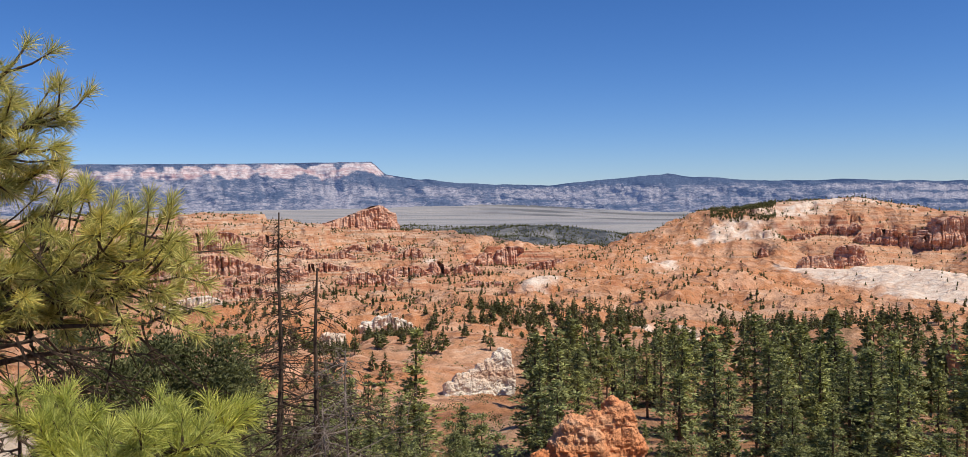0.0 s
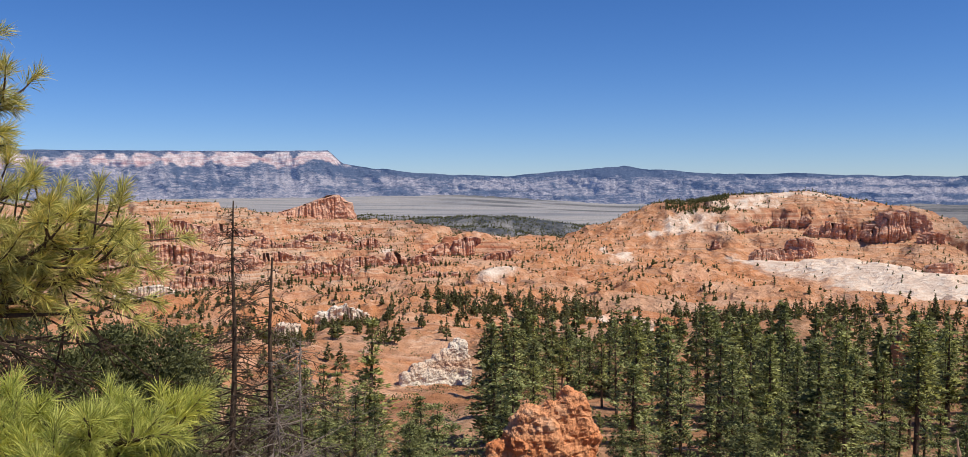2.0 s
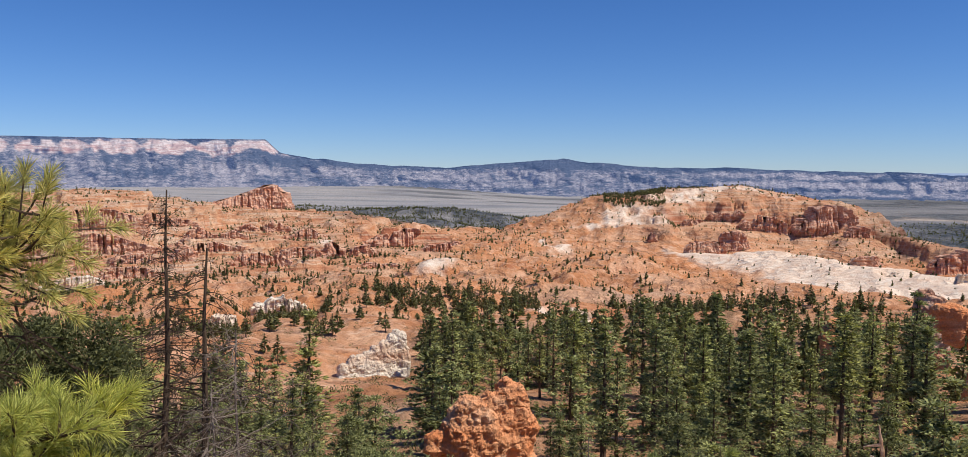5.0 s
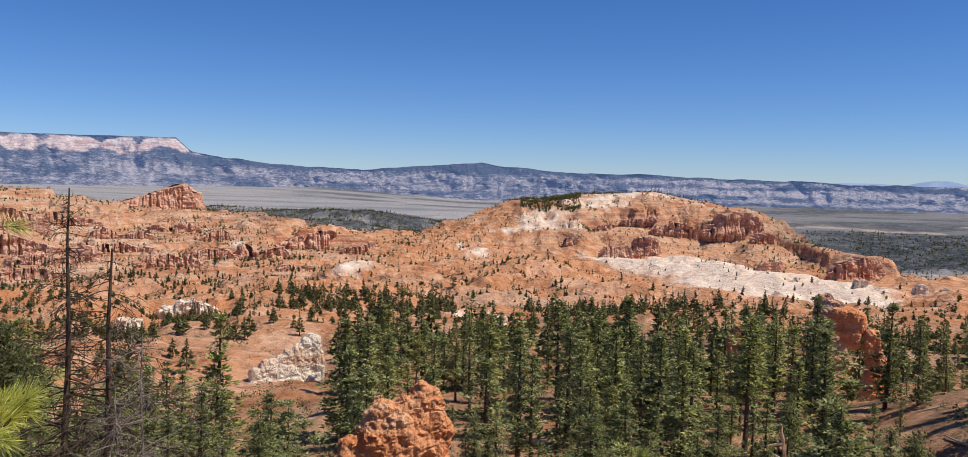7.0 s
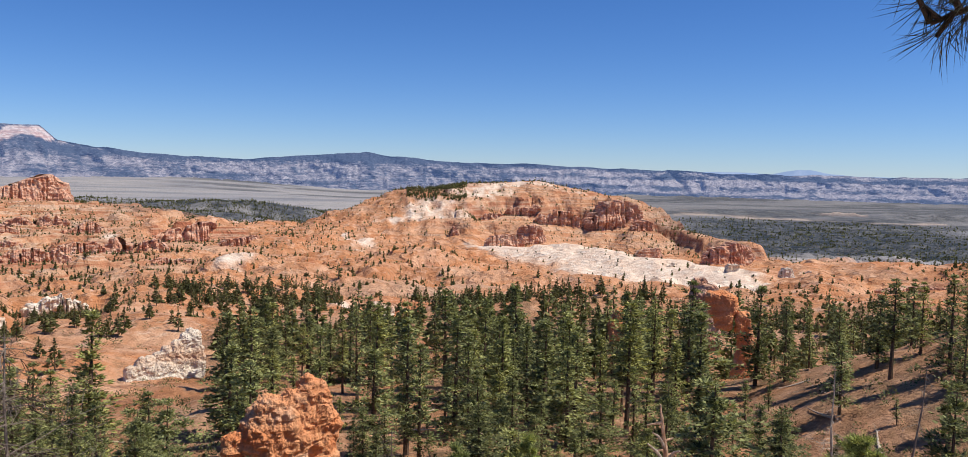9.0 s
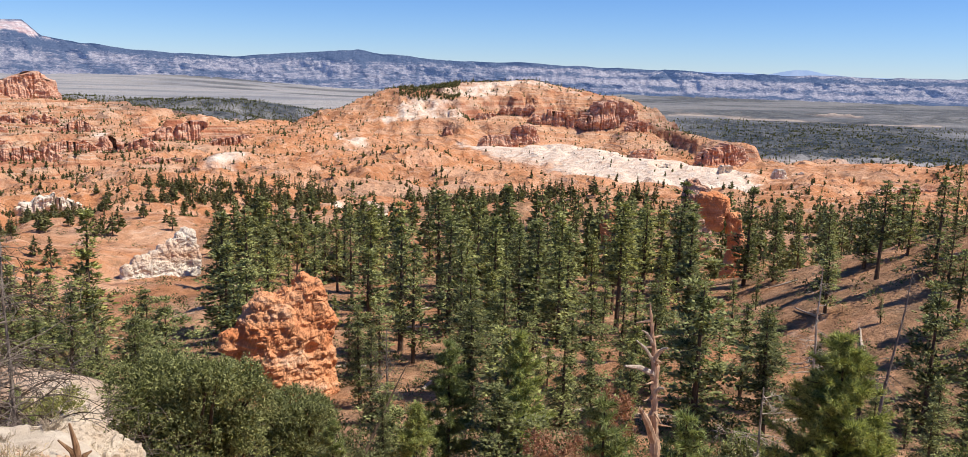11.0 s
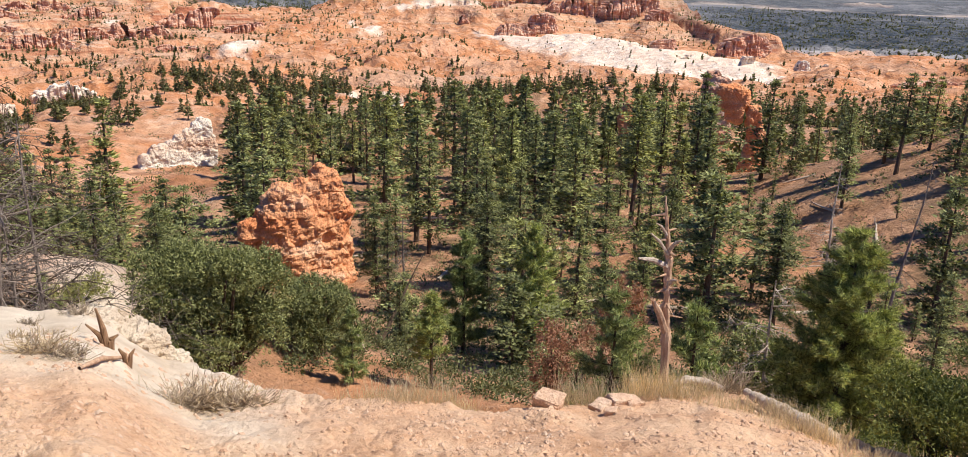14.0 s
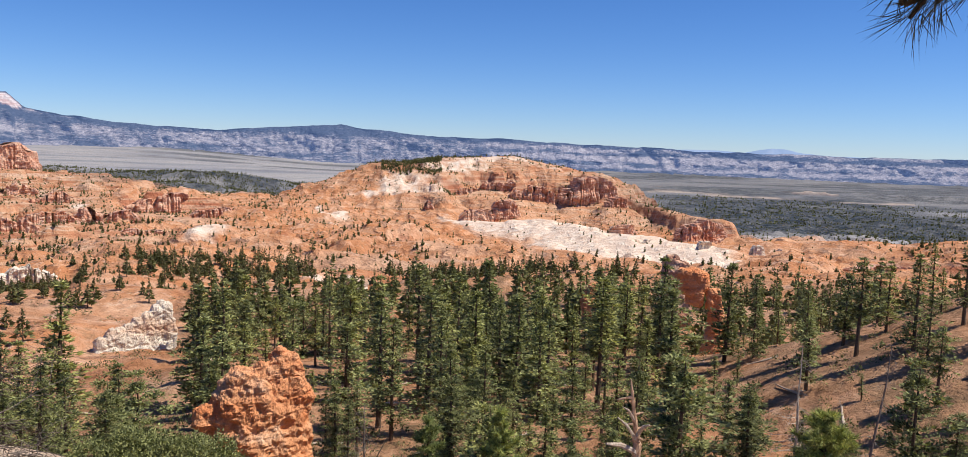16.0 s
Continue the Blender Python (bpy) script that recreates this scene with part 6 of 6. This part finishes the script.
dead_tree("dead_pine", "leaning dark dead trunk in the gully", at(-0.4, 34), point(3.2, -19.8, 38), 0.10, 8, 71, 0.3, 1.0, M_LIMB, 1)
dead_tree("dead_branch", "curved white dead branch above the gully", at(-0.8, 30), point(-3.4, -21.6, 30), 0.06, 6, 72, 0.5, 0.8, M_GREYWOOD, 1)
dead_tree("dead_pine", "grey dead tree with many twigs beside the big pine", at(27.6, 21), point(27.4, -20.0, 21), 0.09, 40, 73, 0.15, 2.6, M_GREYWOOD, 2)
leafy_bush("rust_bush", "reddish dead shrub at the wood's edge", at(13.4, 20), 1.7, h_to(13.4, 20, -24.6), M_RUST, 6000, 0.05, 74, 12)
leafy_bush("rust_bush", "reddish dead branch spray beside the snag", at(17.6, 22), 1.5, h_to(17.6, 22, -19.8), M_RUST, 4000, 0.06, 76, 7)

# weathered snag on the spur
snag = tagged(new("snag"), "weathered orange-brown broken snag with stub limbs", "dead tree")
sf = at(20.7, 11.2)
wood = Soup()
tops = [sf - Vector((0, 0, 0.3)), point(20.65, -25.5, 11.2), point(20.35, -22.5, 11.2), point(20.25, -19.5, 11.2), point(19.9, -17.3, 11.2), point(19.65, -15.4, 11.2)]
wood.tube(*gnarled(tops, [0.12, 0.074, 0.06, 0.048, 0.032, 0.008], random.Random(5), 46, 0.24), 9)
wood.make("trunk", M_SNAGWOOD, snag)
for (a, b, r0) in (((20.3, -20.0), (18.2, -19.6), 0.045), ((20.25, -19.3), (18.9, -17.9), 0.025), ((20.5, -24.2), (19.4, -22.2), 0.06), ((20.2, -18.9), (21.0, -18.2), 0.03), ((20.3, -21.2), (20.9, -20.8), 0.03), ((20.0, -18.0), (19.2, -17.2), 0.02)):
    wood = Soup()
    p, q = point(*a, 11.2), point(*b, 10.9)
    wood.tube([p, p.lerp(q, 0.55) + Vector((0, 0, 0.04)), q], [r0, r0 * 0.8, r0 * 0.35], 7)
    wood.make("stub_limb", M_SNAGWOOD if r0 > 0.05 else M_GREYWOOD, snag)


knots = random.Random(8)
for _ in range(14):
    f = knots.uniform(0.15, 0.95) * 4 + 1
    k = min(int(f), 4)
    p = tops[k].lerp(tops[k + 1], f - k)
    wood = Soup()
    d = Vector((knots.uniform(-1, 1), knots.uniform(-1, 0.4), knots.uniform(-0.2, 0.5))).normalized()
    wood.tube([p, p + d * 0.09, p + d * knots.uniform(0.12, 0.24)], [0.024, 0.017, 0.006], 5)
    wood.make("stub_limb", M_SNAGWOOD, snag)


def log(label, pts, radii, mat=M_GREYWOOD):
    wood = Soup()
    wood.tube(*gnarled(pts, radii, random.Random(len(label)), 26, 0.11), 9)
    return tagged(wood.make("log", mat, None, label, True), label, "log")


def on_pad(az, r, up=0.0):
    return at(az, r) + Vector((0, 0, up))


log("bleached curved log lying beside the snag", [on_pad(21.2, 9.7, 0.06), on_pad(22.3, 9.8, 0.13), on_pad(23.6, 9.9, 0.14), on_pad(24.8, 9.9, 0.06)], [0.035, 0.05, 0.05, 0.04])
log("long bleached log on the spur's edge", [on_pad(26.4, 9.6, 0.16), on_pad(28.0, 9.4, 0.12), on_pad(30.0, 9.1, 0.09), on_pad(32.6, 8.8, 0.06)], [0.04, 0.08, 0.10, 0.08])
log("thin dead stick on pale dirt", [on_pad(-20.2, 8.6, 0.03), on_pad(-18.8, 9.2, 0.06), on_pad(-17.6, 9.6, 0.04)], [0.02, 0.03, 0.02], M_SNAGWOOD)


# stump of a dead shrub on the pale spur
def stump(label, az, r, tips, seed):
    s = tagged(new("stump"), label, "stump")
    base = at(az, r)
    for (da, h, r0) in tips:
        wood = Soup()
        q = at(az + da, r) + Vector((0, 0, h))
        wood.tube([base - Vector((0, 0, 0.1)), base.lerp(q, 0.4) + Vector((0, 0, 0.05)), q], [r0 * 0.75, r0 * 0.6, r0 * 0.2], 7)
        wood.make("prong", M_STUMP, s)
    return s


stump("jagged brown stump on pale dirt", -18.3, 10.2, ((-0.5, 0.46, 0.06), (0.7, 0.24, 0.055), (-1.2, 0.2, 0.05), (0.4, 0.14, 0.08)), 1)
stump("small brown stump on pale dirt", -17.2, 9.6, ((0.5, 0.3, 0.04), (-0.5, 0.14, 0.05)), 2)


# ---------------------------------------------------------------- stones, grass
def stone(label, pos, size, seed, mat=M_STONE, name="rock"):
    """An angular broken stone."""
    rng = random.Random(seed)
    bm = bmesh.new()
    bmesh.ops.create_cube(bm, size=1.0)
    for v in bm.verts:
        v.co = Vector((v.co.x * size[0], v.co.y * size[1], v.co.z * size[2])) * rng.uniform(0.75, 1.15)
    bmesh.ops.bevel(bm, geom=bm.edges[:], offset=min(size) * 0.16, segments=2, profile=0.6, affect="EDGES")
    bmesh.ops.subdivide_edges(bm, edges=bm.edges[:], cuts=2, use_grid_fill=True)
    for v in bm.verts:
        n = noise.noise(v.co * (2.2 / max(size)) + Vector((seed, 0, 0)))
        v.co *= 1 + 0.16 * n + 0.05 * noise.noise(v.co * (9 / max(size)))
    ob = part(name, bm, mat)
    ob.location = pos + Vector((0, 0, size[2] * 0.28))
    ob.rotation_euler = (rng.uniform(-0.25, 0.25), rng.uniform(-0.2, 0.2), rng.uniform(0, 3.14))
    return tagged(ob, label, "rock")


stone("pinkish angular boulder on the spur's edge", on_pad(12.6, 8.35), (0.30, 0.24, 0.24), 1)
for k, (a, r_, s) in enumerate(((16.3, 8.6, (0.26, 0.2, 0.13)), (17.6, 8.75, (0.24, 0.2, 0.16)), (18.6, 8.8, (0.26, 0.22, 0.11)), (17.0, 9.0, (0.14, 0.12, 0.1)), (17.2, 8.3, (0.16, 0.14, 0.09)))):
    stone("flat pinkish stone in a small heap", on_pad(a, r_), s, 10 + k)
for az_, r_, el_, wide_, tall_, seed_ in ((-14.5, 11.4, -26.9, 0.26, 0.28, 41), (-15.9, 11.6, -25.0, 0.34, 0.24, 42), (-17.6, 11.9, -23.9, 0.40, 0.16, 44), (-19.6, 12.0, -23.0, 0.45, 0.10, 43)):
    rock_mass("ledge_rock", "crumbling cream limestone ledge at the spur's edge", [(0, 0, 0, wide_, 0.35, tall_), (-0.4 * wide_, 0.05, 0.4 * tall_, 0.5 * wide_, 0.3, tall_), (0.45 * wide_, 0, 0.25 * tall_, 0.45 * wide_, 0.3, 0.9 * tall_)],
              az_, r_, el_, M_SPUR, seed_, 0.026, 0.085, 0.16)


def grass(label, pos, w, h, n, seed, mat=M_STRAW, name="grass_tuft", width=0.006):
    rng = random.Random(seed)
    leaf = Soup()
    for _ in range(n):
        a, rr = rng.uniform(0, 6.283), math.sqrt(rng.random()) * w * 0.5
        x, y = pos.x + rr * math.cos(a) * 1.3, pos.y + rr * math.sin(a) * 0.6
        d = Vector((rng.gauss(0, 0.28), rng.gauss(0, 0.28), 1)).normalized()
        leaf.blade(Vector((x - pos.x, y - pos.y, -0.04)), d, h * rng.uniform(0.5, 1.45), width, d.cross(rnd_dir(rng)).normalized())
    ob = leaf.make(name, mat)
    ob.location = pos
    return tagged(ob, label, "grass")


k = 0
for a, r_, w, h, n in ((14.8, 8.9, 0.55, 0.34, 420), (20.0, 9.3, 0.6, 0.36, 450), (21.6, 9.2, 0.6, 0.30, 420), (19.0, 9.6, 0.5, 0.32, 350), (23.2, 9.3, 0.5, 0.24, 320), (25.2, 9.0, 0.55, 0.2, 300), (27.8, 9.0, 0.6, 0.24, 350), (30.0, 8.6, 0.6, 0.26, 400), (31.8, 8.5, 0.6, 0.22, 350),
                       (-0.2, 8.65, 0.8, 0.32, 520), (2.2, 8.5, 0.8, 0.34, 560), (4.4, 8.5, 0.7, 0.30, 480), (6.2, 8.45, 0.5, 0.22, 300), (-2.6, 8.85, 0.6, 0.22, 300), (13.4, 9.1, 0.35, 0.28, 220), (34.5, 8.2, 0.6, 0.2, 300), (37.0, 8.2, 0.6, 0.24, 300)):
    k += 1
    grass("dry straw-coloured grass tuft on the spur", on_pad(a, r_), w, h, n, 200 + k)


def brush(label, pos, w, h, n, seed):
    """A low dry bush: a fan of thin forking twigs."""
    rng = random.Random(seed)
    wood = Soup()
    for _ in range(n):
        d = Vector((rng.gauss(0, 0.9) , rng.gauss(0, 0.6), rng.uniform(0.35, 1.0))).normalized()
        p = Vector((rng.gauss(0, 0.2) * w, rng.gauss(0, 0.1) * w, -0.03))
        q = p + d * h * rng.uniform(0.6, 1.2)
        wood.tube([p, q], [0.006, 0.002], 3, False)
        for _ in range(3):
            m = p.lerp(q, rng.uniform(0.3, 0.95))
            wood.tube([m, m + (d + rnd_dir(rng) * 0.8).normalized() * h * rng.uniform(0.2, 0.5)], [0.004, 0.0015], 3, False)
    ob = wood.make("dry_brush", M_BRUSH)
    ob.location = pos
    return tagged(ob, label, "bush")


for k, (a, r_, w, h, n) in enumerate(((-13.9, 8.9, 0.7, 0.34, 130), (-11.8, 8.9, 0.8, 0.38, 150), (-10.2, 8.8, 0.6, 0.3, 110), (-22.2, 9.4, 0.6, 0.26, 110), (-20.9, 9.2, 0.45, 0.2, 80), (-20.0, 12.0, 0.35, 0.18, 50), (-22.8, 11.4, 0.25, 0.14, 40), (-18.6, 12.4, 0.5, 0.22, 70),
                                      (25.0, 10.0, 0.6, 0.34, 130), (-16.0, 12.3, 0.5, 0.25, 70), (-23.4, 10.4, 0.25, 0.12, 40), (-21.4, 10.6, 0.2, 0.12, 40))):
    brush("low dry grey-brown brush on pale dirt", on_pad(a, r_), w, h, n, 300 + k)

# needles of an overhanging bough near the eye, their backlit shade put into the colour
rng = random.Random(77)
bough = tagged(new("pine_bough"), "overhanging pine bough with long needles coloured dark for shade", "branch")
wood, leaf = Soup(), Soup()
tipb = point(34.6, 8.6, 2.6)
rootb = point(47.0, 14.0, 2.7)
wood.tube(curve_pts(rootb, tipb, 0.02, rng), [0.02, 0.018, 0.015, 0.012, 0.01, 0.006], 6)
for (ta, te) in ((34.9, 7.8), (34.2, 9.6), (36.3, 8.6), (33.2, 11.4), (36.6, 10.4), (38.0, 9.2), (35.2, 11.6), (39.5, 10.5)):
    p = point(ta, te, 2.6)
    wood.tube([p, rootb.lerp(tipb, max(0.0, min(1.0, (47.0 - ta - 0.8) / 12.4)))], [0.005, 0.009], 4, False)
    tuft(leaf, rng, p, Vector((-0.55, 0.1, -0.75)).normalized(), 58, 0.155, 0.0042, 0.7)
wood.make("twig", M_LIMB, bough)
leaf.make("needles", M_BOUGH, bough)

# pebbles and clods on the spur's dirt
rs2 = np.random.RandomState(9)
pv, pf = [], []
for _ in range(16000):
    a, r_ = rs2.uniform(-27, 37), 5.2 + 5.4 * rs2.rand() ** 1.3
    if r_ > np.interp(a, EDGE_AZ, EDGE_R) or fbm(r_ * math.sin(radians(a)) / 0.7, r_ * math.cos(radians(a)) / 0.7, 3, 95) < rs2.uniform(-0.5, 0.15):
        continue
    c = Vector((r_ * math.sin(radians(a)), r_ * math.cos(radians(a)), 0))
    s = 0.006 + 0.036 * rs2.rand() ** 5
    n0 = len(pv)
    for d in ((1, 0, 0), (0.3, 0.9, 0.1), (-0.8, 0.5, 0), (-0.7, -0.6, 0.1), (0.4, -0.9, 0), (0.35, 0.25, 0.75), (-0.35, -0.1, 0.7)):
        pv.append(c + Vector(d) * s * rs2.uniform(0.65, 1.3))
    pf += [(n0, n0 + 1, n0 + 5), (n0 + 1, n0 + 2, n0 + 6, n0 + 5), (n0 + 2, n0 + 3, n0 + 6), (n0 + 3, n0 + 4, n0 + 6), (n0 + 4, n0, n0 + 5, n0 + 6)]
zz = height(np.array([v.x for v in pv]), np.array([v.y for v in pv]))
for v, z in zip(pv, zz):
    v.z += z
tagged(raw("pebbles", pv, pf, M_STONE), "small pale pebbles scattered over dirt", "pebbles", kind="stuff")

# fallen trunks on the wood's floor
rng = random.Random(93)
fallen = None
for k in range(40):
    a, r_ = rng.uniform(-16, 38), rng.uniform(28, 120)
    L = rng.uniform(3, 6.5)
    p = at(a, r_)
    t = rng.uniform(0, 3.14)
    q = Vector((p.x + L * math.cos(t), p.y + L * math.sin(t), 0))
    q.z = ground_z(q.x, q.y)
    m = Matrix.Translation(p + Vector((0, 0, 0.12))) @ (q - p).to_track_quat("X", "Z").to_matrix().to_4x4()
    if fallen is None:
        wood = Soup()
        wood.tube(*gnarled([Vector((0, 0, 0)), Vector((2.5, 0.1, 0)), Vector((5, 0, 0.1))], [0.16, 0.13, 0.07], rng, 9, 0.12), 7)
        for _ in range(7):
            bare_branch(wood, rng, Vector((rng.uniform(1, 5), 0, 0)), Vector((0.4, rng.uniform(-1, 1), rng.uniform(0, 1))).normalized(), rng.uniform(0.5, 1.3), 0.03, 0)
        fallen = wood.make("fallen_log", M_GREYWOOD)
        tagged(fallen, "grey fallen trunk on the wood's floor", "log", "fallen trunks")
        fallen.matrix_basis = m
    else:
        f2 = copy_thing(fallen, m)
        f2.scale = (L / 5, rng.uniform(0.6, 1.1), rng.uniform(0.6, 1.1))

# low growth under the wood
leaves, stems = Soup(), Soup()
rng = random.Random(91)
UA, UR = np.random.RandomState(91).uniform(-30, 41, 5200), 19 * 11 ** np.random.RandomState(92).uniform(0.1, 1, 5200)
UX, UY = UR * np.sin(np.radians(UA)), UR * np.cos(np.radians(UA))
for x, y, z, r_, az_ in zip(UX, UY, height(UX, UY), UR, UA):
    p = Vector((x, y, z))
    if -22.5 < az_ < -14.5 and r_ < 36 or -5 < az_ < 7 and r_ < 25:
        continue
    if rng.random() < 0.35 + 0.25 * (r_ < 50):
        h = rng.uniform(0.35, 1.5) * (0.7 if r_ < 40 else 1.0)
        for _ in range(110 if r_ < 45 else 60 if r_ < 70 else 26):
            d = rnd_dir(rng)
            d.z = abs(d.z)
            q = p + Vector((d.x * h * 0.8, d.y * h * 0.8, d.z * h * 0.8)) * rng.uniform(0.4, 1.0)
            w = (d + rnd_dir(rng) * 0.8).normalized()
            leaves.sprig(q, w, h * (0.17 if r_ < 70 else 0.26), h * (0.09 if r_ < 70 else 0.15), w.cross(rnd_dir(rng)).normalized())
tagged(leaves.make("undergrowth", M_UNDER), "low green shrubs under the conifers", "shrubs", kind="stuff")
